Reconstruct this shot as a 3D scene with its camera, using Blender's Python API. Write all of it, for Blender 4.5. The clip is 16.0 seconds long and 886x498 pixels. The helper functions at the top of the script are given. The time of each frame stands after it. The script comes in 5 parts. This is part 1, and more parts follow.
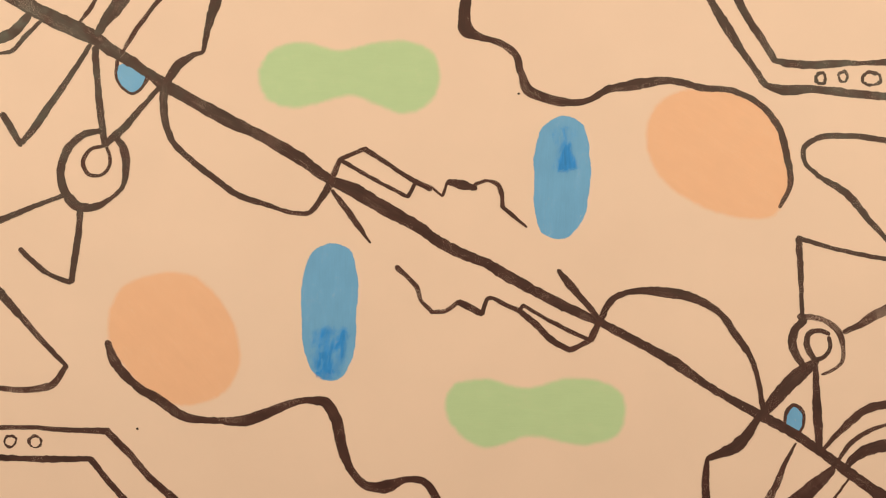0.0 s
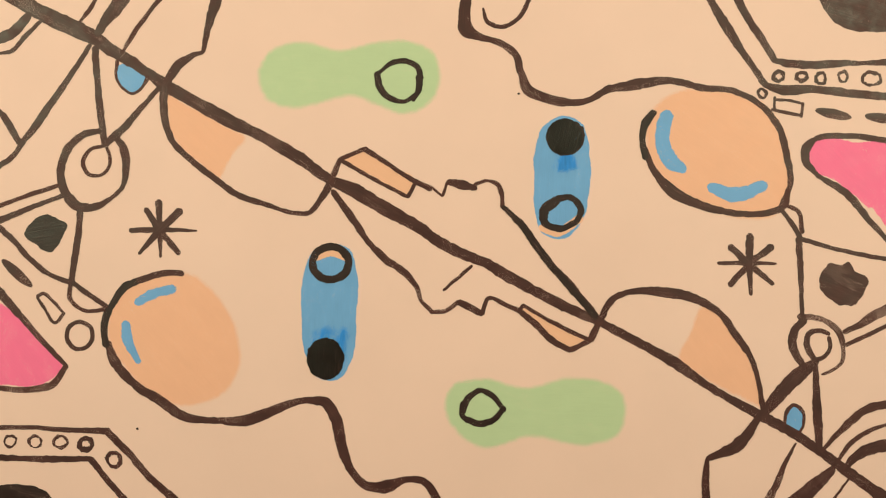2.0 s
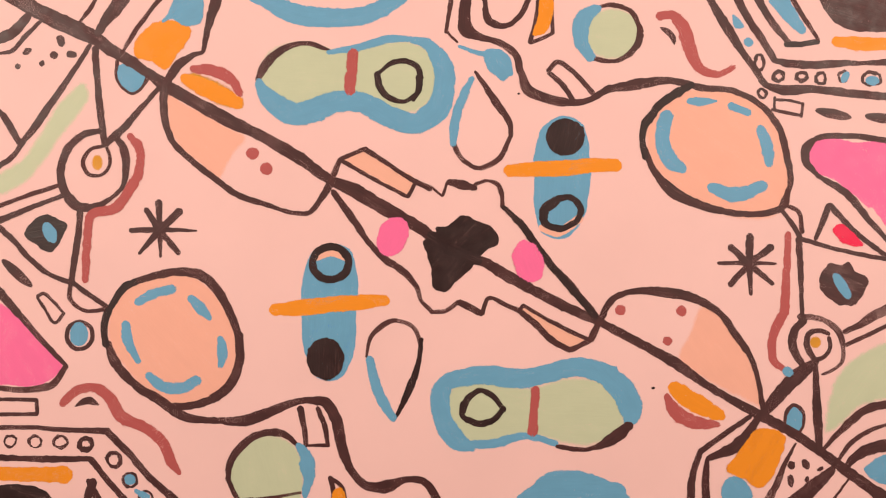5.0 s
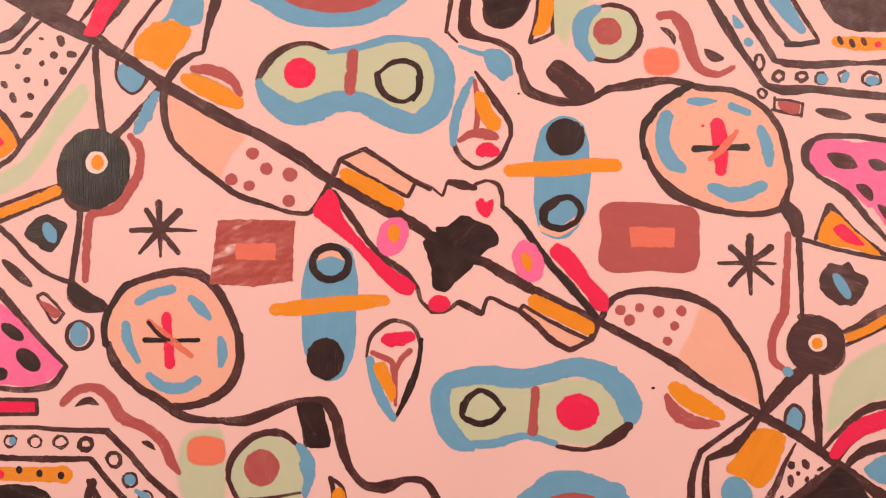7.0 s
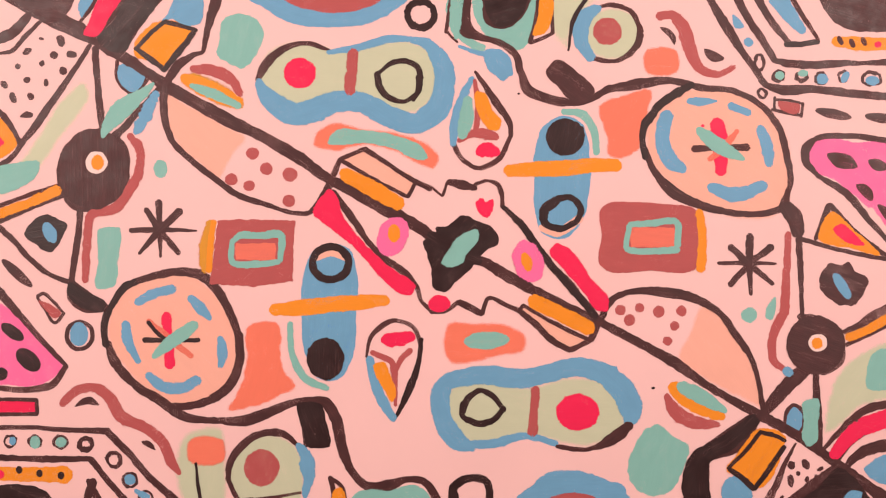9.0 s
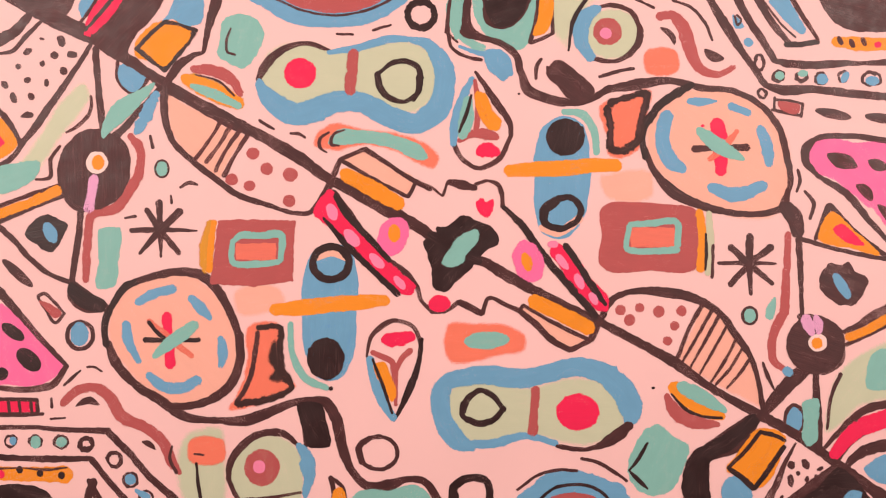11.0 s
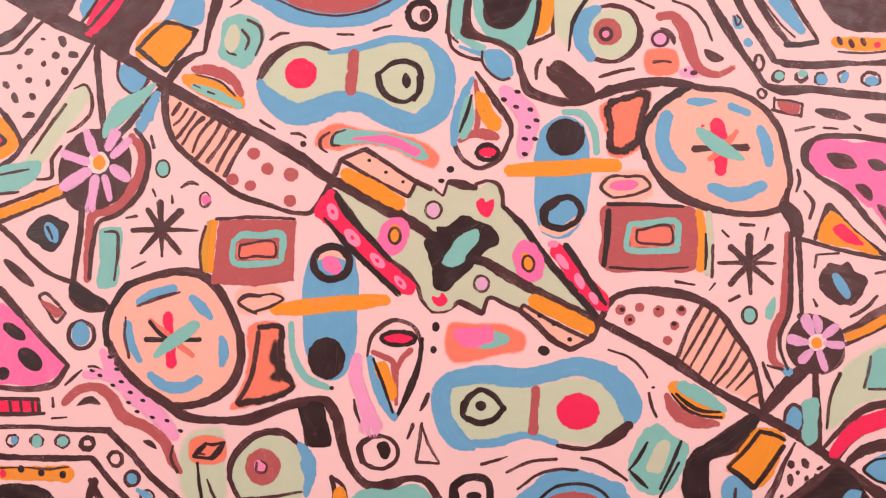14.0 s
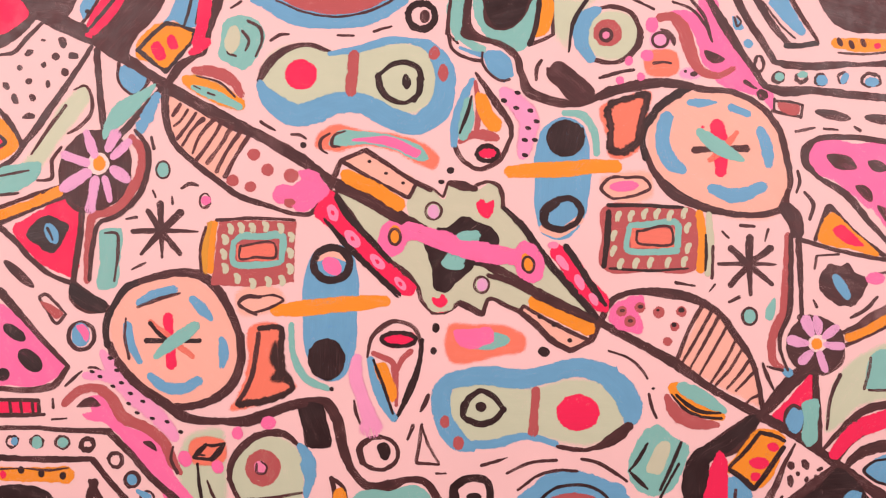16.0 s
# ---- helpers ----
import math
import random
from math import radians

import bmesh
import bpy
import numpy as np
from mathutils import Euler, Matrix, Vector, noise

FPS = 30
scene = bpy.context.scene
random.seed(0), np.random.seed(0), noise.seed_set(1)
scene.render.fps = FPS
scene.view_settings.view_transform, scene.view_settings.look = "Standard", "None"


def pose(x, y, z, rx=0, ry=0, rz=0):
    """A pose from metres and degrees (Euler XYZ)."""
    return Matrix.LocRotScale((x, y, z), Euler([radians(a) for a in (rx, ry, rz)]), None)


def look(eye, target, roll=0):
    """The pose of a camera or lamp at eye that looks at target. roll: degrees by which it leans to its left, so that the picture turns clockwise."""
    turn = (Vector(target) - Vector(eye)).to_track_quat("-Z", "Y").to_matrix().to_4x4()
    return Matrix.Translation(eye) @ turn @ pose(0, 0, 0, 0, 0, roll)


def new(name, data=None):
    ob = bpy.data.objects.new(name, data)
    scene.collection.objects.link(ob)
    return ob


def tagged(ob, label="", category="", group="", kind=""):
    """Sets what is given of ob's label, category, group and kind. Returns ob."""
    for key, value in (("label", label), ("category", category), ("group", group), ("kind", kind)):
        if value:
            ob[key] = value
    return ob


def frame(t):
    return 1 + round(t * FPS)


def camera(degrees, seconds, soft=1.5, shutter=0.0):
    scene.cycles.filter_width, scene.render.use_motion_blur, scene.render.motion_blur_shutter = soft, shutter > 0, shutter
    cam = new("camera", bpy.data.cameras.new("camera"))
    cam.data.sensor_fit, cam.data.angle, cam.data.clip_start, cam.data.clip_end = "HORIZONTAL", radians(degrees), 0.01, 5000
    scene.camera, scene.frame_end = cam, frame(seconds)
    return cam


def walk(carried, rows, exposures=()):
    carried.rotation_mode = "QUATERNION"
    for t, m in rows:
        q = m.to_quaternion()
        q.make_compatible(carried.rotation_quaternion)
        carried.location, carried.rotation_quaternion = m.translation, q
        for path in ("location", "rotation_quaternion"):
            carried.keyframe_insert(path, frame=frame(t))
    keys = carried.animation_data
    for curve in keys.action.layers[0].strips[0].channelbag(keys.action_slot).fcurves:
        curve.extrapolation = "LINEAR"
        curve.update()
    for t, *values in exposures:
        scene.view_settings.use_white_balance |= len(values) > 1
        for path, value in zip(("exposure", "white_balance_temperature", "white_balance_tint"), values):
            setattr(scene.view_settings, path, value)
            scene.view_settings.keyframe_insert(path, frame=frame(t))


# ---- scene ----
from mathutils.geometry import delaunay_2d_cdt

# A mural, painted mark by mark on a plain wall and seen square-on by a fixed camera.
U = 0.0008            # metres per unit of the mural's drawing grid (1568 x 882 units, origin top left)
EYE_Z = 1.35          # height of the mural's centre over the floor
SECONDS = 16.0

# ---- camera ----
cam = camera(40, SECONDS, soft=1.15)
DIST = 784 * U / math.tan(radians(20))
walk(cam, [
    (0, look((0, -DIST, EYE_Z), (0, 0, EYE_Z))),
    (9.0, look((0, -DIST, EYE_Z), (0, 0, EYE_Z))),
    (11.5, look((-0.0004, -DIST - 0.002, EYE_Z), (-0.0004, 0, EYE_Z))),
    (14.0, look((-0.0009, -DIST - 0.005, EYE_Z - 0.0003), (-0.0009, 0, EYE_Z - 0.0003))),
    (15.0, look((-0.0011, -DIST - 0.005, EYE_Z - 0.0002), (-0.0011, 0, EYE_Z - 0.0002))),
    (15.5, look((-0.0018, -DIST - 0.005, EYE_Z + 0.0008), (-0.0018, 0, EYE_Z + 0.0008))),
    (16.0, look((-0.0010, -DIST - 0.005, EYE_Z + 0.0012), (-0.0010, 0, EYE_Z + 0.0012))),
], exposures=[
    (0, -0.3, 8670, -28),
    (1, -0.28, 8060, -21),
    (1.5, -0.28, 8180, -29),
    (2.2, -0.28, 8420, -28),
    (3.0, -0.26, 7470, -21),
    (3.5, -0.24, 7380, -19),
    (4, -0.19, 7480, 11),
    (6.3, -0.26, 8170, 16),
    (7, -0.24, 8250, 24),
    (8, -0.17, 8010, 24),
    (8.6, -0.1, 7470, 16),
    (9.0, -0.13, 7580, 26),
    (11.5, -0.11, 7500, 25),
    (13, -0.08, 7250, 25),
    (14, -0.05, 6950, 25),
    (15, 0.02, 6830, 22),
    (16, -0.06, 6980, 27),
])

# ---- light: two soft studio lamps to both sides of the camera, a dim room around ----
world = bpy.data.worlds.new("room_air")
scene.world = world
world.use_nodes = True
world.node_tree.nodes["Background"].inputs[0].default_value = (0.9, 0.93, 1.0, 1)
world.node_tree.nodes["Background"].inputs[1].default_value = 0.05


def soft_lamp(x, y, z, power, size):
    data = bpy.data.lights.new("studio_lamp", "AREA")
    data.shape, data.size, data.size_y = "RECTANGLE", size, size
    data.energy, data.color = power, (1.0, 0.97, 0.94)
    ob = new("studio_lamp", data)
    ob.matrix_world = look((x, y, z), (x * -0.12, 0, EYE_Z + 0.02))
    return tagged(ob, "square soft studio lamp beside the camera", "lamp")


soft_lamp(-1.42, -1.85, 1.98, 39.2, 0.7)
soft_lamp(1.42, -1.85, 1.98, 39.2, 0.7)


# ---- materials ----
def lin(r, g, b):
    f = lambda c: (c / 255 / 12.92 if c < 10.3 else ((c / 255 + 0.055) / 1.055) ** 2.4)
    return tuple(0.8 * f(c) for c in (r, g, b))


def node(tree, kind, **inputs):
    n = tree.nodes.new(kind)
    for k, v in inputs.items():
        n.inputs[k].default_value = v
    return n


def paint(name, rgb, vary=0.1, rough=0.55, grain=0.3, soft=False, thin=0.04, dry=0.0, wet=0.0, edge=0.7):
    """Brushed gouache. The coat follows the brush (lay: along, across, seed): bristle streaks, ragged rims,
    dry tails where the brush ran out of paint (load), thin places where the layer below shows through."""
    m = bpy.data.materials.new(name)
    m.use_nodes = True
    t = m.node_tree
    b = t.nodes["Principled BSDF"]
    L = t.links.new

    def noise_of(vector, scale, detail=3.0, rough_=0.6, stretch=None):
        if stretch:
            mp = t.nodes.new("ShaderNodeMapping")
            mp.inputs["Scale"].default_value = stretch
            L(vector, mp.inputs["Vector"])
            vector = mp.outputs[0]
        n = node(t, "ShaderNodeTexNoise", Scale=scale, Detail=detail, Roughness=rough_)
        L(vector, n.inputs["Vector"])
        return n.outputs["Fac"]

    def calc(op, x, y, z=0.0):
        n = t.nodes.new("ShaderNodeMath")
        n.operation = op
        for k, v in enumerate((x, y, z)):
            if isinstance(v, (int, float)):
                n.inputs[k].default_value = v
            else:
                L(v, n.inputs[k])
        return n.outputs[0]

    def step(x, lo, hi, to_lo=0.0, to_hi=1.0):
        n = t.nodes.new("ShaderNodeMapRange")
        n.interpolation_type = "SMOOTHSTEP"
        L(x, n.inputs["Value"])
        for k, v in (("From Min", lo), ("From Max", hi), ("To Min", to_lo), ("To Max", to_hi)):
            n.inputs[k].default_value = v
        return n.outputs[0]

    def attribute(name_):
        n = t.nodes.new("ShaderNodeAttribute")
        n.attribute_name = name_
        return n

    co = t.nodes.new("ShaderNodeTexCoord").outputs["Object"]
    lay = attribute("lay").outputs["Vector"]
    body, load = attribute("body").outputs["Fac"], attribute("load").outputs["Fac"]
    cloud = noise_of(co, 38.0, 4.0)
    streak = noise_of(lay, 1.0, 4.0, 0.6, (32.0, 520.0, 1.0))
    pools = noise_of(lay, 1.0, 3.0, 0.55, (24.0, 60.0, 1.0))
    fine = noise_of(co, 620.0, 3.0)

    # pigment: cloudy, with bristle streaks
    tone = calc("MULTIPLY_ADD", streak, 0.35, calc("MULTIPLY_ADD", pools, 0.35, calc("MULTIPLY", cloud, 0.3)))
    ramp = t.nodes.new("ShaderNodeValToRGB")
    L(tone, ramp.inputs["Fac"])
    base = lin(*rgb)
    ramp.color_ramp.elements[0].position, ramp.color_ramp.elements[1].position = 0.32, 0.68
    ramp.color_ramp.elements[0].color = (*[c * (1 - vary) for c in base], 1)
    ramp.color_ramp.elements[1].color = (*[min(0.95, c * (1 + vary)) for c in base], 1)
    pigment = ramp.outputs["Color"]
    if dry:
        # scuffs along the bristles, with their gloss highlights put into the pigment
        dm = t.nodes.new("ShaderNodeMix")
        dm.data_type = "RGBA"
        L(calc("MULTIPLY", step(streak, 0.53, 0.75, 0.0, dry), step(pools, 0.4, 0.62)), dm.inputs[0])
        L(pigment, dm.inputs[6])
        dm.inputs[7].default_value = (*lin(140, 98, 98), 1)
        pigment = dm.outputs[2]
    L(pigment, b.inputs["Base Color"])

    # cover
    if soft:
        rim = step(calc("MULTIPLY_ADD", fine, 0.35, body), 0.22, 1.05)
    else:
        rim = step(calc("MULTIPLY_ADD", calc("ADD", streak, fine), edge, body), edge + 0.18, edge + 0.5)
    tail = step(calc("MULTIPLY_ADD", load, 0.62, streak), 0.42, 0.62)
    cover = calc("MULTIPLY", calc("MULTIPLY", rim, tail), step(pools, 0.42, 0.66, 1.0, 1.0 - thin))
    # the coat breaks up into grains of pigment where it does not cover
    grains = t.nodes.new("ShaderNodeVectorMath")
    grains.operation = "MULTIPLY"
    L(co, grains.inputs[0])
    grains.inputs[1].default_value = (3300, 3300, 3300)
    whole = t.nodes.new("ShaderNodeVectorMath")
    whole.operation = "FLOOR"
    L(grains.outputs[0], whole.inputs[0])
    grain_noise = t.nodes.new("ShaderNodeTexWhiteNoise")
    grain_noise.noise_dimensions = "2D"
    flat = t.nodes.new("ShaderNodeSeparateXYZ")
    L(whole.outputs[0], flat.inputs[0])
    pair = t.nodes.new("ShaderNodeCombineXYZ")
    L(flat.outputs["X"], pair.inputs["X"]), L(flat.outputs["Z"], pair.inputs["Y"])
    L(pair.outputs[0], grain_noise.inputs["Vector"])
    L(calc("GREATER_THAN", calc("MULTIPLY", cover, 1.02), grain_noise.outputs["Value"]), b.inputs["Alpha"])

    # gloss and relief
    L(step(cloud, 0.3, 0.7, rough - 0.08, rough + 0.1), b.inputs["Roughness"])
    b.inputs["Specular IOR Level"].default_value = 0.5 if wet else 0.3
    bump = node(t, "ShaderNodeBump", Strength=1.0 if wet else grain, Distance=wet or 0.0004)
    L(noise_of(lay, 1.0, 2.0, 0.5, (18.0, 32.0, 1.0)) if wet else streak, bump.inputs["Height"])
    L(bump.outputs["Normal"], b.inputs["Normal"])
    return m


MAT = {
    "black": paint("black_brown_paint", (80, 43, 44), vary=0.42, rough=0.5, dry=0.4, grain=0.6, thin=0.1),
    # dense black strokes; also a corner fill whose colour holds the corner's shade
    "ink": paint("dense_and_corner_shade_black_paint", (52, 30, 31), vary=0.38, rough=0.45, dry=0.3, grain=0.6, thin=0.05),
    "wash": paint("thin_brown_black_paint", (88, 48, 48), vary=0.35, rough=0.6, dry=0.35, thin=0.25),
    "stripe": paint("thin_red_brown_paint", (96, 52, 53), vary=0.3, rough=0.6, dry=0.5, thin=0.22),
    "blue": paint("dusty_blue_paint", (103, 168, 205), vary=0.08, thin=0.06, edge=1.1),
    # early blue: the opening colour cast of the light is put into the pigment
    "castblue": paint("cast_tinted_periwinkle_paint", (124, 168, 231), vary=0.08, rough=0.45),
    "green": paint("pale_sage_paint", (203, 209, 179), vary=0.04, soft=True),
    "cream": paint("cream_sage_paint", (205, 205, 176), vary=0.04, edge=1.1),
    "peach": paint("peach_paint", (254, 186, 166), vary=0.04),
    "peachsoft": paint("soft_peach_paint", (255, 184, 165), vary=0.03, soft=True),
    "pink": paint("hot_pink_paint", (262, 115, 170), vary=0.05, thin=0.08, edge=1.1),
    "candy": paint("candy_pink_paint", (253, 140, 178), vary=0.08),
    "rose": paint("light_rose_paint", (238, 168, 208), vary=0.08, thin=0.12, edge=1.1),
    "rosesoft": paint("thin_rose_paint", (253, 160, 200), vary=0.05, soft=True),
    "red": paint("crimson_paint", (252, 36, 86), vary=0.06, edge=1.1),
    "orange": paint("amber_orange_paint", (253, 150, 38), vary=0.06, thin=0.1, edge=1.1),
    "gold": paint("thin_gold_paint", (226, 152, 48), vary=0.1, soft=True),
    # early amber: orange dulled in its colour for the opening light cast
    "ochre": paint("cast_tinted_ochre_paint", (230, 157, 46), vary=0.1, thin=0.1),
    "brown": paint("brick_brown_paint", (190, 88, 88), vary=0.08, thin=0.08, edge=1.1),
    "teal": paint("pale_teal_paint", (128, 193, 184), vary=0.06, thin=0.06, edge=1.1),
    "coral": paint("coral_paint", (254, 128, 102), vary=0.05, soft=True),
    "coralhard": paint("opaque_coral_paint", (246, 122, 102), vary=0.08, thin=0.15),
    "deep": paint("pooled_blue_paint", (60, 140, 236), vary=0.3, soft=True, thin=0.9),
    "smoke": paint("dry_brushed_black_paint", (62, 34, 32), vary=0.3, soft=True, dry=0.4),
    "white": paint("white_paint", (254, 218, 212), vary=0.04),
    "wetblack": paint("wet_black_paint", (30, 19, 18), vary=0.3, rough=0.38, grain=0.8, dry=0.15),
    "wetbrown": paint("wet_brown_paint", (192, 90, 84), vary=0.1, rough=0.3, wet=0.007),
    "wetteal": paint("wet_teal_paint", (136, 194, 183), vary=0.12, rough=0.27, wet=0.007),
}
PLAIN = {"black": "brown-black", "ink": "darker black", "wash": "thin brown-black", "green": "pale sage green", "cream": "cream sage",
         "peachsoft": "soft-edged peach", "candy": "candy pink", "stripe": "thin red-brown", "rose": "light rose", "rosesoft": "thin rose", "gold": "thin gold", "pink": "hot pink",
         "red": "crimson", "blue": "dusty blue", "teal": "pale teal", "orange": "amber orange", "brown": "brick brown", "deep": "pooled deep blue", "coralhard": "coral",
         "castblue": "cast-tinted periwinkle blue", "ochre": "cast-tinted ochre", "wetblack": "wet black", "wetbrown": "wet brown", "wetteal": "wet teal", "smoke": "dry-brushed black"}


def plaster(name, rgb, vary, scale):
    m = bpy.data.materials.new(name)
    m.use_nodes = True
    t, L = m.node_tree, m.node_tree.links.new
    b = t.nodes["Principled BSDF"]
    co = t.nodes.new("ShaderNodeTexCoord").outputs["Object"]
    n1 = node(t, "ShaderNodeTexNoise", Scale=scale, Detail=3.0)
    n2 = node(t, "ShaderNodeTexNoise", Scale=420.0, Detail=4.0)
    L(co, n1.inputs["Vector"]), L(co, n2.inputs["Vector"])
    ramp = t.nodes.new("ShaderNodeValToRGB")
    L(n1.outputs["Fac"], ramp.inputs["Fac"])
    base = lin(*rgb)
    ramp.color_ramp.elements[0].position, ramp.color_ramp.elements[1].position = 0.3, 0.7
    ramp.color_ramp.elements[0].color = (*[c * (1 - vary) for c in base], 1)
    ramp.color_ramp.elements[1].color = (*[min(0.9, c * (1 + vary)) for c in base], 1)
    L(ramp.outputs["Color"], b.inputs["Base Color"])
    b.inputs["Roughness"].default_value = 0.7
    b.inputs["Specular IOR Level"].default_value = 0.25
    bump = node(t, "ShaderNodeBump", Strength=0.12, Distance=0.0003)
    L(n2.outputs["Fac"], bump.inputs["Height"])
    L(bump.outputs["Normal"], b.inputs["Normal"])
    return m


WALL = plaster("pale_pink_wall_paint", (254, 205, 203), 0.02, 7.0)
ROOM = plaster("off_white_room_paint", (215, 210, 205), 0.03, 3.0)
FLOOR = plaster("grey_floor_paint", (130, 122, 115), 0.1, 5.0)


# ---- the room ----
def slab(name, lo, hi, material, label):
    bm = bmesh.new()
    bmesh.ops.create_cube(bm, size=1)
    for v in bm.verts:
        v.co = [(a + b) / 2 + c * (b - a) for a, b, c in zip(lo, hi, v.co)]
    me = bpy.data.meshes.new(name)
    bm.to_mesh(me)
    bm.free()
    me.materials.append(material)
    return tagged(new(name, me), label, name.split("_")[0], kind="structure")


slab("wall_north", (-2.2, 0, 0), (2.2, 0.15, 2.7), WALL, "smooth pale pink painted wall under the mural")
slab("wall_south", (-2.2, -4.15, 0), (2.2, -4.0, 2.7), ROOM, "plain off-white wall behind the camera")
slab("wall_west", (-2.35, -4.15, 0), (-2.2, 0.15, 2.7), ROOM, "plain off-white side wall")
slab("wall_east", (2.2, -4.15, 0), (2.35, 0.15, 2.7), ROOM, "plain off-white side wall")
slab("floor", (-2.35, -4.15, -0.1), (2.35, 0.15, 0), FLOOR, "plain grey floor of the room")
slab("ceiling", (-2.35, -4.15, 2.7), (2.35, 0.15, 2.8), ROOM, "plain off-white ceiling of the room")

# ---- the mural's marks ----
MARKS = []      # every mark: time, motif, kind, colour, outline data
MOTIFS = []
LIFT = 0.00005  # thickness of one coat of paint
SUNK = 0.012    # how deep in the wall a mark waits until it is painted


def M(name, label, category, group=""):
    MOTIFS.append(dict(name=name, label=label, category=category, group=group))


def numbers(text, width):
    rows = []
    for word in text.split():
        v = [float(c) for c in word.split(",")]
        rows.append((v[0], v[1], v[2] if len(v) > 2 else width))
    return np.array(rows)


def spline(p, closed=False, step=2.2, straight=False):
    """A smooth line through the rows of p, at even steps."""
    if closed:
        p = np.vstack([p, p[:1]])
    d = np.maximum(np.hypot(*(p[1:, :2] - p[:-1, :2]).T), 1e-3)
    tan = np.zeros_like(p)
    slope = (p[1:] - p[:-1]) / d[:, None]
    if len(p) > 2:
        w0, w1 = d[:-1, None], d[1:, None]
        tan[1:-1] = (slope[:-1] * w1 + slope[1:] * w0) / (w0 + w1)
    tan[0], tan[-1] = slope[0], slope[-1]
    if closed:
        tan[0] = tan[-1] = (slope[0] * d[-1] + slope[-1] * d[0]) / (d[0] + d[-1])
    out = []
    for i in range(len(p) - 1):
        k = max(2, int(d[i] / step))
        s = np.arange(k)[:, None] / k
        if straight:
            out.append(p[i] * (1 - s) + p[i + 1] * s)
        else:
            h = d[i]
            out.append((2 * s ** 3 - 3 * s ** 2 + 1) * p[i] + (s ** 3 - 2 * s ** 2 + s) * h * tan[i]
                       + (-2 * s ** 3 + 3 * s ** 2) * p[i + 1] + (s ** 3 - s ** 2) * h * tan[i + 1])
    if not closed:
        out.append(p[-1:])
    return np.vstack(out)


def S(t, colour, text, w=9, closed=False, rough=1.0, first=None, dry=None):
    """A brush line. first, dry: the wet or thin first coat, and when the lasting coat covers it."""
    MARKS.append([t, len(MOTIFS) - 1, "line", colour, spline(numbers(text, w), closed), closed, rough, 0, False, first, dry])


def F(t, colour, text, soft=0, straight=False, rough=1.0, under=None, first=None, dry=None):
    """A filled patch. under: painted round the marks that are there already, so that they stay on top."""
    MARKS.append([t, len(MOTIFS) - 1, "patch", colour, spline(numbers(text, 0), True, straight=straight), True, rough, soft, soft > 0 and colour != "deep" if under is None else under, first, dry])


def oval(cx, cy, rx, ry, rot=0, w=0):
    n = max(16, int((rx + ry) * 1.3))
    a = np.linspace(0, 2 * math.pi, n, endpoint=False)
    c, s = math.cos(radians(rot)), math.sin(radians(rot))
    x, y = rx * np.cos(a), ry * np.sin(a)
    return np.stack([cx + x * c - y * s, cy + x * s + y * c, np.full(n, float(w))], 1)


def D(t, colour, cx, cy, rx, ry=None, rot=0, soft=0, rough=1.0, first=None, dry=None):
    """A dot or oval dab."""
    MARKS.append([t, len(MOTIFS) - 1, "dab", colour, oval(cx, cy, rx, ry or rx, rot), True, rough, soft, soft > 0 and colour != "deep", first, dry])


def R(t, colour, cx, cy, rx, ry=None, w=8, rot=0, rough=1.0, first=None, dry=None):
    """A painted ring."""
    MARKS.append([t, len(MOTIFS) - 1, "ring", colour, spline(oval(cx, cy, rx, ry or rx, rot, w), True), True, rough, 0, False, first, dry])


# ---- the long diagonal with the pinched middle figure ----
M("diagonal_line", "long wavering brown-black line painted across the wall", "painted line")
S(0, "black", "-10,-24,30 50,10,26 95,34,30 140,54,30 168,68,24 200,91,22 230,108,20 260,128,17 290,150,22 340,178,22 400,211,25 460,240,19 520,274,23 585,320,17")
S(0, "black", "587,322,16 620,334,25 660,357,25 700,380,24 740,402,20 780,430,20 820,450,20 860,466,18 900,490,20 950,517,18 1000,543,19 1060,570,14")
S(0, "black", "1060,569,14 1100,591,16 1150,617,16 1190,640,20 1250,681,14 1300,711,15 1345,735,18 1400,765,18 1450,798,17 1500,835,19 1580,892,24")

M("middle_figure", "jagged lozenge outline with a black heart and cream fill", "painted figure")
S(0, "wash", "585,322,12 602,282,8")
S(0, "wash", "602,282,7 645,264,8")
S(0, "black", "645,264,10 680,286,9 730,319,8 762,336,8")
S(0, "black", "602,283,8 650,311,7 722,349,7")
S(0, "black", "722,349,7 738,319,7")
S(0, "wash", "740,322,6 765,333,5 783,347,4")
S(0, "wash", "783,347,5 792,322,6")
S(0, "black", "793,322,10 815,327,17 842,333,10")
S(0, "wash", "840,327,6 862,320,6 880,326,8 888,345,8 890,367,8")
S(0, "black", "889,366,8 910,384,7 932,402,4")
S(0, "black", "588,338,8 620,380,12 655,430,4")
S(0, "wash", "702,473,11 720,490,8 738,509,9 744,530,7 765,553,8")
S(0, "wash", "763,553,7 790,550,8 812,534,8")
S(0, "black", "812,535,12 832,545,13 853,556,10")
S(0, "wash", "853,556,8 865,528,8 895,540,8 920,551,9")
S(0, "black", "920,551,10 950,576,12 980,605,12 1010,620,9")
S(0, "wash", "1010,620,9 1044,603,9")
S(0, "black", "926,540,6 960,561,7 1000,582,8 1042,602,7")
S(0, "black", "919,551,7 926,540,6")
S(0, "wash", "1045,603,12 1062,567,12")
S(0, "black", "988,479,8 1005,500,14 1035,535,11 1060,565,10")
F(0.5, "peach", "697,318 705,310 732,318 722,345 706,336", under=True)
F(0.5, "peach", "923,545 935,545 960,563 955,570", under=True)
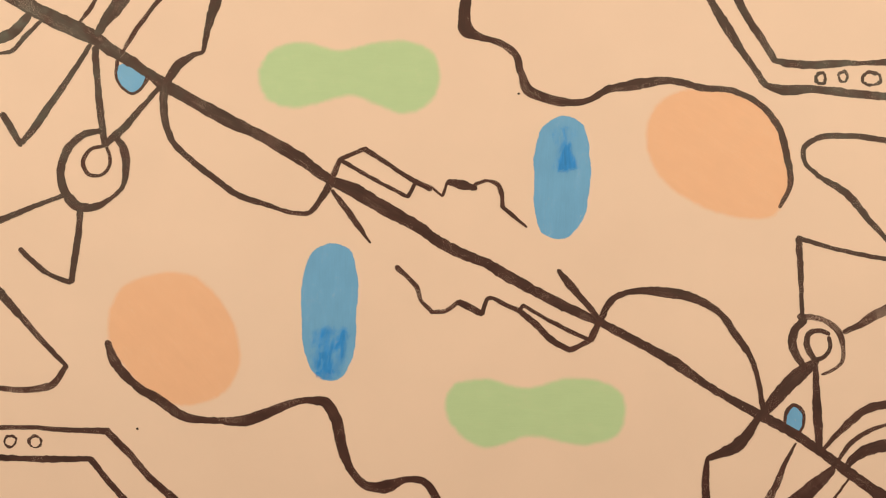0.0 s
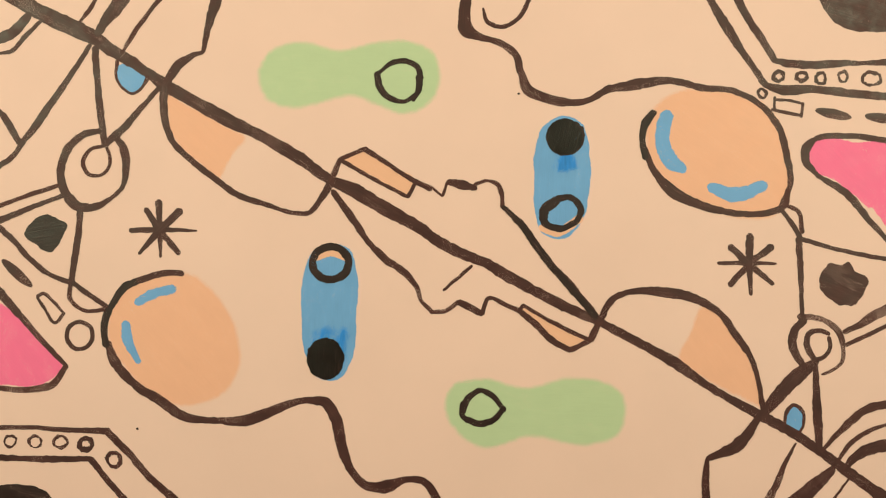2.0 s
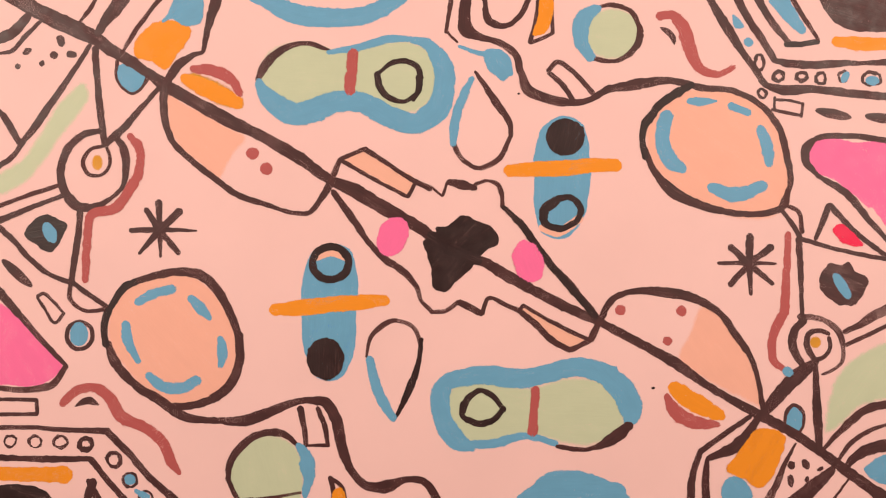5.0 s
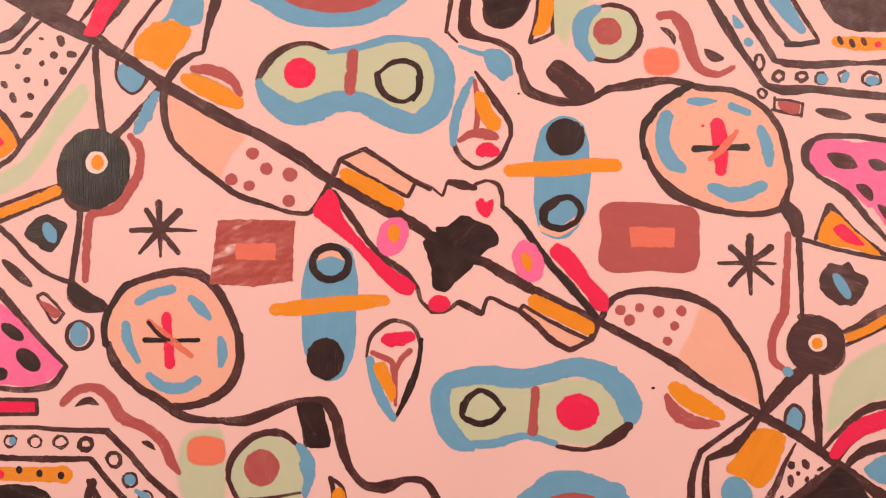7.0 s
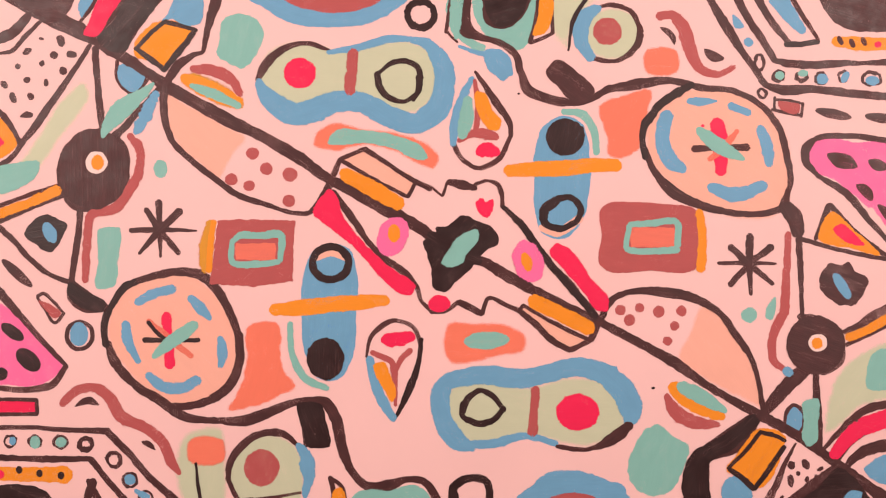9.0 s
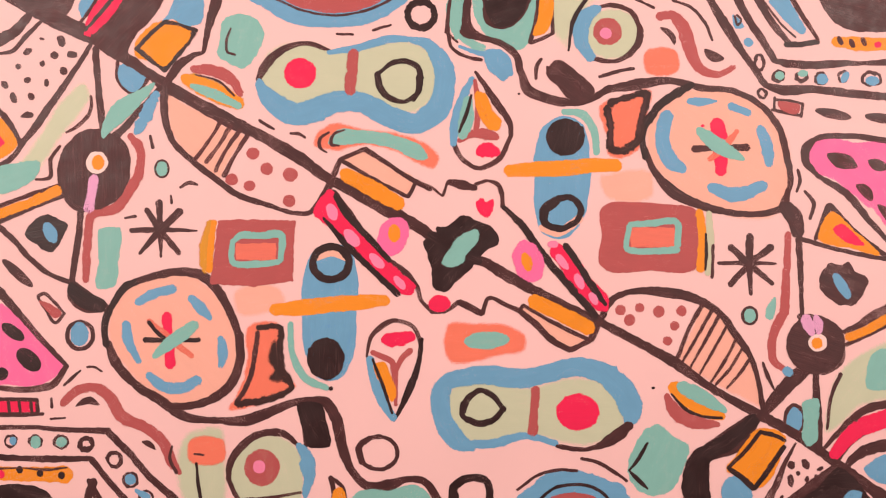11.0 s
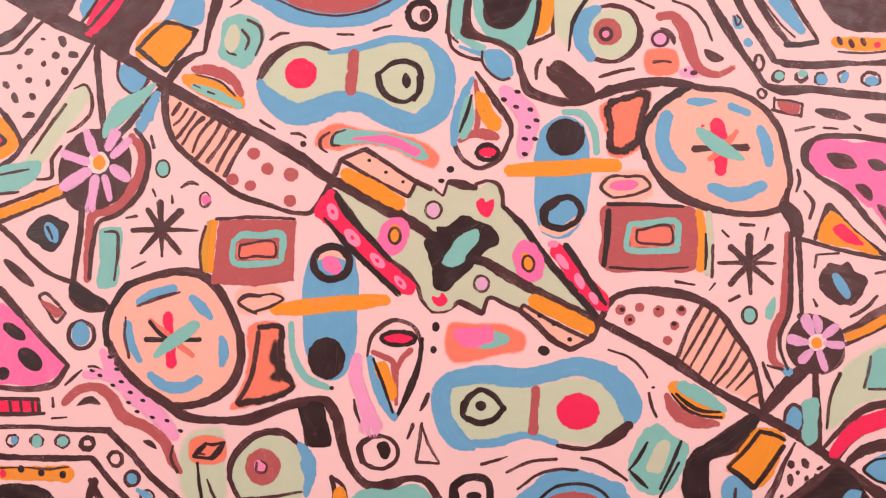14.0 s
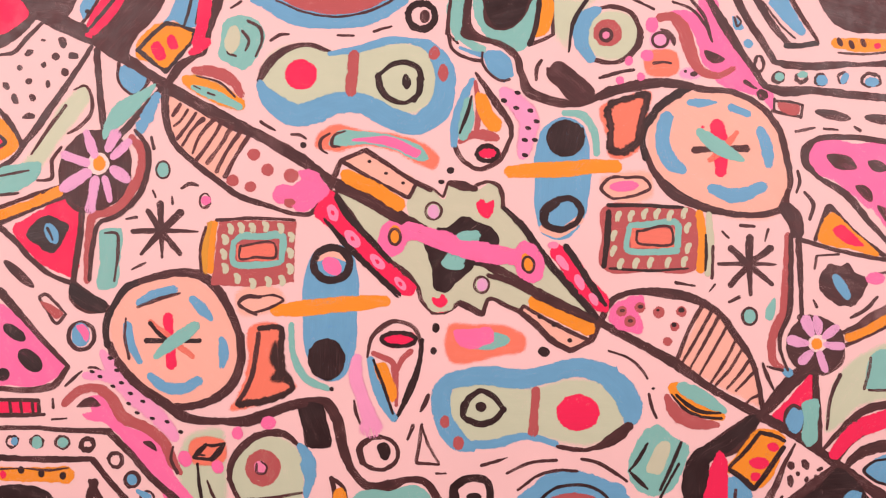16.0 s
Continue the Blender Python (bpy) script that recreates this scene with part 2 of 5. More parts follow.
F(0.7, "peach", "608,283 650,268 690,295 732,317 722,344 660,312", under=True)
F(0.7, "peach", "924,544 960,561 1000,583 1041,602 1010,617 980,600 950,570", under=True)
S(0.8, "black", "590,340,11 625,392,10 655,432,11 690,465,14 718,481,8 738,506,7")
S(0.9, "ink", "890,366,8 922,397,13 960,450,13 1010,510,13 1055,562,11")
S(1.2, "black", "785,514,5 835,471,7")
F(2.1, "ink", "752,424 770,420 772,402 795,400 815,382 845,390 880,413 881,430 858,446 850,455 835,475 805,500 790,516 772,515 762,470", rough=1.5)
S(2.15, "ink", "762,416,18 800,442,22 848,462,18")
D(2.5, "pink", 695, 419, 27, 37, 25, rough=2)
D(2.5, "pink", 932, 452, 18, 22, -20, rough=2)
D(2.6, "pink", 935, 463, 27, 39, -20, rough=2)
F(5.9, "red", "572,344 583,334 596,345 605,375 640,425 690,472 735,512 730,522 712,522 680,498 630,442 585,405 554,376")
F(6.0, "red", "973,442 985,430 1010,443 1045,490 1078,535 1076,550 1060,552 1035,522 1000,480")
F(5.6, "red", "842,358 856,352 858,356 872,352 874,368 861,386 845,374", rough=1.6)
D(5.7, "red", 777, 538, 20, 16, rough=1.8)
S(6.8, "orange", "608,307,24 660,335,30 708,362,26")
S(6.9, "orange", "942,532,26 1000,560,28 1045,582,27")
D(6.9, "orange", 697, 413, 11, 17, rough=1.5)
D(7.0, "orange", 932, 464, 10, 18, -15, rough=1.5)
F(8.4, "teal", "780,466 790,448 820,412 846,407 846,428 826,450 818,466 795,474", rough=1.4)
S(10.0, "red", "582,362,34 607,403,30 650,446,29 698,490,27 722,511,22", rough=1.4)
S(10.05, "red", "981,442,22 1010,477,27 1040,514,27 1066,543,20", rough=1.4)
for x, y, a, b, r in ((587, 375, 10, 16, -25), (622, 421, 11, 19, -40), (666, 462, 9, 17, -45), (707, 501, 7, 15, -40)):
    D(10.2 + x / 1000, "candy", x, y, a, b, r, rough=2)
    D(11.2 + x / 1000, "red", x, y, 3, 5, r, rough=1.2)
for x, y, a, b, r in ((995, 464, 9, 19, -38), (1025, 498, 9, 17, -25), (1050, 529, 8, 14, -30), (978, 433, 11, 9, 0)):
    D(10.3 + x / 2000, "candy", x, y, a - 1, b - 2, r, rough=2)
S(10.6, "ink", "572,386,6 610,430,12 660,480,11 705,522,12")
S(10.7, "ink", "1000,434,13 1025,470,12 1050,510,13 1072,540,7")
S(10.9, "ink", "594,345,12 610,375,13 640,408,12 690,462,9")
R(11.7, "black", 697, 418, 10, 14, 5)
R(11.8, "black", 934, 467, 10, 14, 5, -10)
R(11.6, "wash", 766, 372, 14, 15, 5)
R(11.8, "wash", 851, 503, 13, 14, 5)
D(12.3, "rose", 766, 373, 11, 13)
D(12.2, "rose", 852, 503, 10, 12)
for x, y in ((652, 284), (682, 305), (712, 322), (955, 560), (980, 574), (1008, 602)):
    D(12.7 + (x % 7) / 30, "ink", x, y, 5 if x > 800 else 3.6, 4 if x > 800 else 3, rough=1.2)
F(12.8, "cream", "718,368 742,324 765,334 783,350 795,322 820,330 846,333 868,322 886,340 890,368 884,420 850,450 800,440 770,420 740,400", rough=1.2, under=True)
F(13.1, "cream", "884,362 910,384 935,412 962,452 1010,511 1058,564 1000,545 945,522 880,485 845,462 850,420 860,385", under=True)
F(13.4, "cream", "755,425 800,450 850,468 920,505 945,522 922,545 895,538 864,525 850,552 815,535 795,548 765,550 748,530 740,505 742,475", rough=1.2, under=True)
F(13.6, "cream", "598,336 640,348 680,372 740,404 775,428 765,490 742,508 718,480 690,464 655,428 625,385", under=True)
F(13.5, "cream", "752,530 765,518 795,522 800,545 780,552 762,550", rough=1.4)
F(13.51, "red", "763,524 775,527 780,520 792,532 776,545 766,538", rough=1.6)
S(14.3, "black", "862,486,8 905,498,12 950,521,14 1000,543,16 1050,566,12")
S(14.4, "black", "594,332,12 650,352,20 700,384,18 725,394,15 770,416,15")
F(14.9, "pink", "718,394 730,402 758,412 756,426 726,424 714,430", rough=2)
F(15.0, "pink", "912,446 914,466 880,458 874,448 900,444", rough=2)
S(15.4, "pink", "716,404,28 770,421,33 830,440,36 880,450,34 915,453,24", rough=1.4)
D(15.5, "teal", 828, 416, 22, 10)
D(15.5, "teal", 800, 467, 22, 10, 10)

# ---- the two striped leaves along the diagonal ----
LEAF = "leaf shapes on the diagonal"
M("leaf_shape", "long black-outlined leaf with peach, stripes and brown spots", "painted leaf", LEAF)
S(0, "black", "290,155,16 291,205,14 304,248,12 340,285,11 385,320,12 420,345,11 470,362,10 520,377,8 548,376,9 565,357,11 585,325,13")
F(0.9, "peachsoft", "295,165 330,185 372,206 402,232 385,245 365,262 340,285 325,255 303,240 296,200", soft=5, rough=1.6, under=True)
F(1.2, "peachsoft", "295,165 330,185 380,213 435,248 415,270 402,295 390,315 350,288 310,252 296,205", soft=6, under=True)
for x, y, r in ((447, 272, 12), (471, 299, 12), (513, 309, 14), (409, 318, 12), (441, 329, 11), (511, 356, 12)):
    D(4.9 + (y % 9) / 20, "brown", x, y, r, r * 0.95, rough=1.4)
for k, row in enumerate(("437,240,9 415,275,7 395,312,9", "424,230,9 400,265,7 380,303,8", "408,222,10 388,255,7 364,288,8", "392,212,8 372,245,6 345,282,8",
                         "378,208,9 350,240,6 338,270,5", "358,208,10 340,225,6 320,256,5", "345,198,6 328,222,6 310,245,8", "330,192,6 318,210,5 305,222,5", "317,182,7 308,196,8 303,204,6")):
    S(10.3 + 0.19 * k, "stripe", row)
F(14.8, "pink", "528,302 550,298 572,320 582,335 566,355 550,368 525,372 512,362 490,360 480,348 486,328 510,325 530,318", rough=2.4)
D(14.85, "brown", 511, 356, 11, 7)
M("leaf_shape", "long black-outlined leaf with peach, stripes and brown spots", "painted leaf", LEAF)
S(0, "black", "1062,567,12 1085,529,12 1110,518,10 1135,515,13 1180,518,18 1225,527,16 1275,556,12 1300,590,14 1330,636,10 1345,690,9 1350,726,10")
F(0.9, "peachsoft", "1290,595 1310,610 1335,655 1347,715 1310,702 1262,672 1240,655 1265,640 1275,615", soft=5, rough=1.6, under=True)
F(1.3, "peachsoft", "1245,540 1280,562 1310,606 1335,655 1347,720 1310,704 1250,673 1200,632 1220,590", soft=6, under=True)
for x, y, r in ((1098, 549, 10), (1132, 545, 9), (1166, 552, 11), (1206, 551, 10), (1194, 577, 9), (1181, 604, 9), (1114, 567, 11)):
    D(4.8 + (x % 9) / 20, "brown", x, y, r, rough=1.4)
for k, row in enumerate(("1243,540,9 1220,580,7 1200,632,9", "1262,545,7 1240,585,6 1205,645,5", "1274,556,7 1250,600,6 1219,655,4", "1290,570,5 1268,610,5 1237,665,4",
                         "1303,600,5 1285,635,6 1255,682,4", "1313,618,5 1290,655,6 1267,681,5", "1326,637,6 1310,660,6 1286,688,4", "1340,652,7 1325,668,6 1302,692,4", "1345,698,6 1330,705,5 1320,714,5")):
    S(10.2 + 0.13 * k, "wash", row)
F(14.6, "pink", "1076,556 1090,535 1112,524 1138,522 1142,538 1130,552 1138,572 1135,590 1112,588 1090,582", rough=2.2)
for x, y, r in ((1100, 550, 10), (1132, 543, 10), (1114, 568, 11)):
    D(14.7, "brown", x, y, r, rough=1.4)
    D(14.75, "black", x + 1, y - 1, 5, 3.5, rough=1.6)
for x, y, r in ((1101, 549, 5), (1164, 548, 3), (1206, 548, 6), (1115, 567, 4), (1193, 574, 5)):
    D(13.4, "ink", x, y, r, r * 0.8)

# ---- the two peanut shapes ----
PEA = "peanut shapes with a blue border"
M("peanut_shape", "sage peanut with blue border, red dot and black eye", "painted shape", PEA)
F(-1, "green", "455,130 474,92 535,72 600,87 660,74 720,70 768,92 781,140 762,184 715,204 670,190 620,172 570,184 515,194 470,176", soft=9)
S(0.4, "ink", "742,134,12 742,155,12 731,178,8")
S(0.7, "ink", "669,131,7 690,114,9 715,108,10 738,119,10 746,140,10")
S(1.7, "ink", "667,130,13 675,160,12 695,176,10 715,180,8 738,166,9")
S(3.0, "black", "508,83,4 545,76,7 583,89,5")
S(3.3, "blue", "580,93,8 640,83,14 690,69,14 730,70,9")
S(3.75, "blue", "725,70,10 755,78,20 778,105,32 787,145,36 783,160,32")
S(4.0, "blue", "788,140,34 776,190,42 735,219,38 690,208,38 635,183,24")
S(4.5, "blue", "690,208,38 640,182,36 600,180,38 545,199,42")
S(4.7, "blue", "570,192,42 520,202,40 484,182,36 463,157,22 457,142,10")
S(5.0, "brown", "625,92,19 619,163,21")
S(4.6, "black", "455,142,8 472,112,17 500,88,13 540,77,8 575,88,5")
D(5.2, "red", 531, 130, 29, 27, rough=1.6)
F(13.3, "ink", "717,128 724,136 726,148 719,157 712,150 710,140", rough=1.8)
F(15.6, "brown", "758,88 768,78 778,92 768,104 757,100", rough=1.6)
D(15.8, "brown", 783, 127, 10, 16, rough=1.8)
M("peanut_shape", "sage peanut with blue border, red dot and black eye", "painted shape", PEA)
F(-1, "green", "785,720 800,680 850,668 935,684 1000,668 1060,672 1104,698 1110,730 1096,770 1040,790 940,775 850,794 806,766", soft=9)
S(0.4, "ink", "845,691,6 826,708,12 820,730,10")
S(0.7, "ink", "830,704,10 850,691,10 870,700,11 893,727,8")
S(0.9, "ink", "820,712,10 818,735,10 834,748,8")
S(1.7, "ink", "824,742,11 850,750,12 875,742,11 892,722,10")
S(3.0, "black", "968,783,4 1000,794,6 1055,792,6 1075,777,4")
S(3.3, "blue", "820,786,12 870,786,17 930,772,13 985,786,10")
S(3.7, "blue", "815,660,16 785,684,32 783,740,34 810,780,34 838,794,14")
S(4.0, "blue", "795,675,28 850,664,34 930,670,34 975,658,28 996,649,14")
S(4.5, "blue", "960,664,32 1030,650,34 1085,668,40")
S(4.7, "blue", "1072,660,38 1110,704,44 1116,738,34 1110,754,14")
S(5.0, "brown", "948,688,15 942,768,17")
S(4.8, "black", "985,790,7 1050,793,8 1085,776,22 1115,752,17")
D(5.3, "red", 1022, 730, 39, 33, rough=1.6)
D(13.3, "ink", 850, 720, 10, 9, rough=2)
D(15.5, "brown", 786, 746, 9, 12, rough=1.6)
D(15.7, "brown", 810, 784, 10, 13, rough=1.8)

# ---- the two blue ovals with a bar ----
OVA = "blue ovals with amber bars"
M("blue_oval", "upright dusty blue oval with amber bar and black spots", "painted oval", OVA)
F(-1, "blue", "945,320 947,262 963,222 998,205 1030,219 1043,262 1043,340 1030,393 995,425 962,415 946,375")
F(0, "blue", "976,228 1002,224 1020,232 1014,262 1022,300 1000,306 978,300 984,265", soft=8, rough=2, under=False, first="deep", dry=3.76)
S(0.4, "ink", "995,215,5 1022,222,8 1033,241,7")
S(0.9, "ink", "1030,225,6 1030,250,8 1015,268,8 990,272,8")
S(1.1, "peach", "958,403,15 985,411,17 1028,385,15")
R(1.2, "ink", 1000, 243, 30, 29, 8)
D(1.4, "ink", 999, 243, 32, 32, rough=1.4, first="wetblack", dry=2.3)
S(1.6, "ink", "985,355,17 962,375,17 965,395,14 990,405,12 1020,393,11")
S(1.75, "ink", "1020,393,10 1028,372,12 1010,350,12 985,352,12")
S(2.9, "orange", "897,302,20 940,300,26 1000,298,28 1060,293,25 1094,293,22")
M("blue_oval", "upright dusty blue oval with amber bar and black spots", "painted oval", OVA)
F(-1, "blue", "533,560 536,490 553,446 585,430 617,440 632,480 631,560 622,640 605,668 582,675 557,662 538,620")
F(0, "blue", "556,585 590,575 618,585 618,605 606,650 582,672 556,655 548,615", soft=12, rough=2, under=False, first="deep", dry=3.76)
F(0, "blue", "556,660 570,650 590,649 604,658 598,668 580,672 562,669", soft=6, under=False, first="deep", dry=3.76)
S(0.4, "ink", "548,618,8 550,645,11 577,668,8")
S(0.9, "ink", "548,625,8 558,607,6 580,600,6")
S(1.1, "peach", "558,457,11 585,447,15 618,460,11")
R(1.2, "ink", 576, 636, 28, 30, 8)
D(1.4, "ink", 576, 635, 33, 37, rough=1.4, first="wetblack", dry=2.3)
R(1.7, "ink", 585, 466, 32, 29, 14)
S(2.9, "orange", "482,549,20 530,545,28 600,538,28 650,534,26 684,532,20")
D(14.0, "pink", 586, 470, 20, 15, 40, rough=1.4)

# ---- the two large round faces of colour ----
DIS = "peach discs with blue dashes"
M("peach_disc", "round peach disc with black rim and blue dashes", "painted disc", DIS)
F(-1, "peachsoft", "1141,249 1155,192 1196,161 1259,156 1333,171 1377,209 1400,272 1397,343 1374,381 1301,387 1227,361 1166,314", soft=8)
S(0.4, "wash", "1395,335,11 1388,365,10 1360,378,10 1320,380,10")
S(0.8, "ink", "1335,380,9 1290,376,10 1240,363,14 1200,345,19 1174,320,12")
S(1.3, "black", "1385,368,9 1340,379,10 1290,376,12 1235,362,15 1190,340,18 1155,298,12 1140,262,12")
S(1.4, "ink", "1142,280,12 1137,240,12 1144,215,15 1158,198,12")
S(1.4, "blue", "1180,202,24 1172,250,27 1190,288,26 1210,300,18")
S(2.0, "blue", "1257,331,18 1300,345,26 1353,328,20")
S(2.5, "blue", "1345,226,15 1357,258,22 1362,292,15")
S(2.7, "blue", "1218,180,10 1240,180,16 1268,179,5")
S(2.8, "blue", "1292,187,14 1326,201,13")
S(2.95, "ink", "1148,215,14 1165,188,14 1200,164,16 1226,149,11")
S(5.7, "red", "1268,216,24 1274,245,30 1276,306,20")
D(5.8, "red", 1244, 223, 3, 2.6)
S(6.1, "wash", "1227,264,13 1275,262,9 1324,261,14", first="wetblack", dry=7.3)
S(6.9, "coralhard", "1305,232,9 1280,262,14 1255,283,10")
S(7.4, "teal", "1236,230,14 1258,248,26 1285,266,24 1316,282,8", first="wetteal", dry=8.1)
M("peach_disc", "round peach disc with black rim and blue dashes", "painted disc", DIS)
F(-1, "peachsoft", "189,568 210,512 279,482 342,486 393,532 424,600 425,652 396,698 342,719 278,708 225,659 194,613", soft=8)
S(0.4, "ink", "188,612,13 184,580,14 192,550,14 207,528,9")
S(0.9, "ink", "200,537,12 220,509,14 258,493,10")
S(1.4, "black", "245,497,12 290,484,11 323,484,11")
S(1.4, "blue", "242,536,14 270,521,17 308,511,15")
S(1.9, "blue", "222,572,15 227,605,18 246,641,10")
S(2.45, "blue", "262,664,15 290,685,20 315,688,20 351,673,18")
S(2.8, "blue", "336,527,13 355,545,20 372,565,8")
S(2.9, "blue", "389,598,11 394,620,19 390,650,9")
S(2.8, "black", "300,720,12 350,716,14 386,702,15")
S(3.0, "black", "255,494,10 320,481,16 360,490,18 392,525,16 409,558,15 423,600,12")
S(4.9, "black", "423,590,15 424,640,16 408,680,17 375,708,17")
S(5.8, "red", "294,558,19 298,605,18 301,648,20")
S(6.1, "ink", "255,602,11 300,603,7 352,602,9", first="wetblack", dry=7.3)
S(6.9, "coralhard", "262,568,10 300,600,13 340,632,8")
S(7.0, "ink", "262,570,8 285,595,7 300,603,5")
S(7.4, "teal", "272,632,10 300,608,22 325,590,24 346,574,17", first="wetteal", dry=8.1)
S(11.9, "wash", "240,543,5 280,528,7 316,518,5")
S(11.5, "black", "220,562,3 218,595,6 226,635,5")

# ---- two black stars ----
STAR = "eight-armed stars"
M("star", "brown-black star of eight brush strokes", "painted star", STAR)
S(0.8, "black", "281,357,13 283,405,10 284,455,5")
S(0.9, "black", "231,408,10 283,407,10 348,409,4")
S(1.3, "black", "258,371,11 283,408,12 317,449,9")
S(1.35, "black", "319,373,14 283,408,13 246,449,6")
M("star", "brown-black star of eight brush strokes", "painted star", STAR)
S(0.8, "black", "1327,417,14 1326,465,13 1329,522,6")
S(0.9, "black", "1271,466,7 1325,466,9 1374,467,4")
S(1.3, "black", "1292,437,12 1325,467,12 1368,503,8")
S(1.35, "black", "1366,437,13 1325,468,12 1292,505,10")

# ---- the two teardrops ----
DROP = "teardrops with an amber side"
M("teardrop", "black-outlined teardrop with amber, blue and crimson inside", "painted teardrop", DROP)
S(2.5, "wash", "850,298,6 883,281,9 904,240,7")
S(2.7, "wash", "800,245,10 813,276,9 848,298,8 883,281,10 904,240,7")
S(3.0, "black", "904,243,8 903,222,10 880,185,14 841,127,6")
S(3.3, "blue", "810,186,12 803,228,16 802,258,10")
S(3.8, "blue", "824,160,16 810,200,14 805,240,12")
S(4.1, "blue", "836,138,9 818,172,14 806,215,14")
S(5.2, "brown", "840,142,7 846,190,11 842,234,10")
S(5.25, "brown", "812,250,9 834,237,15 860,238,20 880,243,12")
S(5.6, "red", "848,270,20 865,265,24 880,270,18", rough=1.6)
F(6.8, "orange", "846,160 858,165 872,195 888,216 880,232 866,230 852,215")
S(7.9, "teal", "828,175,16 824,215,26 818,242,18")
S(10.9, "ink", "834,168,4 824,205,7 812,234,4")
R(12.7, "ink", 862, 270, 19, 13, 8, rough=1.6)
M("teardrop", "black-outlined teardrop with amber, blue and crimson inside", "painted teardrop", DROP)
S(2.5, "wash", "648,632,4 658,594,8 695,568,5")
S(2.7, "wash", "648,632,4 658,594,8 695,568,8 732,580,8 745,614,8")
S(3.0, "ink", "746,600,8 740,645,10 724,690,14 697,746,4")
S(3.3, "blue", "654,634,14 665,680,18 688,730,12")
S(4.0, "blue", "655,640,12 672,700,18 697,742,14")
S(5.2, "brown", "658,624,10 694,643,12 698,680,12 700,718,6")
S(5.25, "brown", "727,620,11 712,634,10 700,655,10")
S(5.6, "red", "680,602,20 705,600,26 730,596,18", rough=1.6)
F(6.8, "orange", "664,642 678,640 692,665 700,705 694,712 682,695")
S(10.9, "ink", "659,636,5 673,672,6 694,732,5")
R(12.9, "ink", 704, 600, 30, 12, 8, rough=1.6)

# ---- brown picture frames with teal ----
BOX = "brown rectangles with a teal frame"
M("brown_rectangle", "brick brown rectangle with teal frame and coral core", "painted rectangle", BOX)
F(5.6, "brown", "384,390 430,388 523,390 520,440 519,498 450,508 370,504 378,450", straight=True, rough=1.2, first="wetbrown", dry=7.6)
F(7.0, "coralhard", "416,430 488,430 488,462 418,460", straight=True, rough=1.8)
S(7.45, "teal", "411,425,9 412,465,12 450,468,13 494,464,10", first="wetteal", dry=8.1)
S(7.6, "teal", "411,430,9 420,420,11 460,418,13 495,416,14 496,462,11", first="wetteal", dry=8.1)
S(8.9, "gold", "372,394,16 364,440,24 364,478,22", rough=1.5)
S(8.95, "orange", "378,392,10 372,440,12 370,480,12")
S(12.1, "black", "423,434,5 485,433,4 486,452,5 450,454,5 422,456,4 423,434,5")
S(12.6, "wash", "362,400,5 352,440,5 354,478,6")
S(13.4, "black", "380,388,6 440,385,6 520,388,5")
M("brown_rectangle", "brick brown rectangle with teal frame and coral core", "painted rectangle", BOX)
F(5.8, "brown", "1066,366 1075,360 1120,358 1190,362 1226,368 1236,378 1238,410 1236,465 1230,478 1222,481 1150,480 1070,477 1062,470 1064,420", rough=0.7, first="wetbrown", dry=6.8)
F(7.0, "coralhard", "1114,402 1194,402 1194,438 1116,438", straight=True, rough=1.8)
S(7.45, "teal", "1114,398,11 1150,396,12 1197,394,12 1199,436,12", first="wetteal", dry=8.1)
S(7.65, "teal", "1114,400,10 1110,440,11 1150,445,12 1200,442,12", first="wetteal", dry=8.1)
S(8.9, "orange", "1237,374,14 1243,420,16 1240,478,17")
S(9.6, "cream", "1254,376,10 1257,430,14 1252,486,10")
S(9.9, "ink", "1249,414,4 1250,450,6 1248,478,4")
S(12.1, "black", "1127,408,5 1188,404,5 1190,428,5 1150,432,5 1128,428,5 1127,408,5")
S(12.7, "ink", "1075,362,8 1130,362,7 1210,366,6")
S(12.8, "ink", "1077,372,11 1074,420,12 1068,472,9")
S(12.9, "ink", "1078,474,5 1150,478,5 1218,474,4")
M("painted_comma", "pale cream comma dabs along a brown rectangle", "painted dabs")
for x, y in ((405, 403), (424, 401), (444, 402), (467, 399), (494, 402), (513, 418), (395, 422), (511, 446), (393, 448), (395, 473), (510, 474), (417, 491), (444, 500), (472, 497), (496, 495)):
    S(15.1 + (x % 11) / 32, "cream", f"{x-3},{y-6},9 {x+2},{y-1},11 {x+1},{y+8},10")
M("painted_comma", "pale cream comma dabs along a brown rectangle", "painted dabs")
for x, y in ((1095, 382), (1118, 381), (1142, 377), (1164, 377), (1187, 380), (1212, 376), (1218, 402), (1087, 416), (1086, 443), (1219, 438), (1212, 462), (1183, 464), (1152, 464), (1126, 465), (1099, 466)):
    S(15.6 + (x % 11) / 32, "cream", f"{x+2},{y-7},10 {x-2},{y-1},10 {x-3},{y+8},8")

# ---- coral boots with singed edges ----
BOOT = "coral patches with burnt edges"
M("coral_patch", "coral patch with smoky black edges", "painted patch", BOOT)
F(8.3, "coral", "1062,186 1100,170 1151,159 1142,215 1132,262 1116,276 1080,278 1072,240", soft=4, rough=1.6)
S(10.5, "smoke", "1074,190,15 1081,228,13 1078,262,16", rough=2.5)
S(10.7, "smoke", "1078,184,13 1110,172,11 1144,166,14 1136,205,15 1126,252,16 1102,268,17 1078,263,15", rough=2.5)
S(10.75, "black", "1144,168,5 1138,196,7 1128,236,6", rough=1.6)
S(10.76, "black", "1076,196,5 1081,226,6 1079,256,6", rough=1.6)
M("coral_patch", "boot-shaped coral patch with smoky black edges", "painted patch", BOOT)
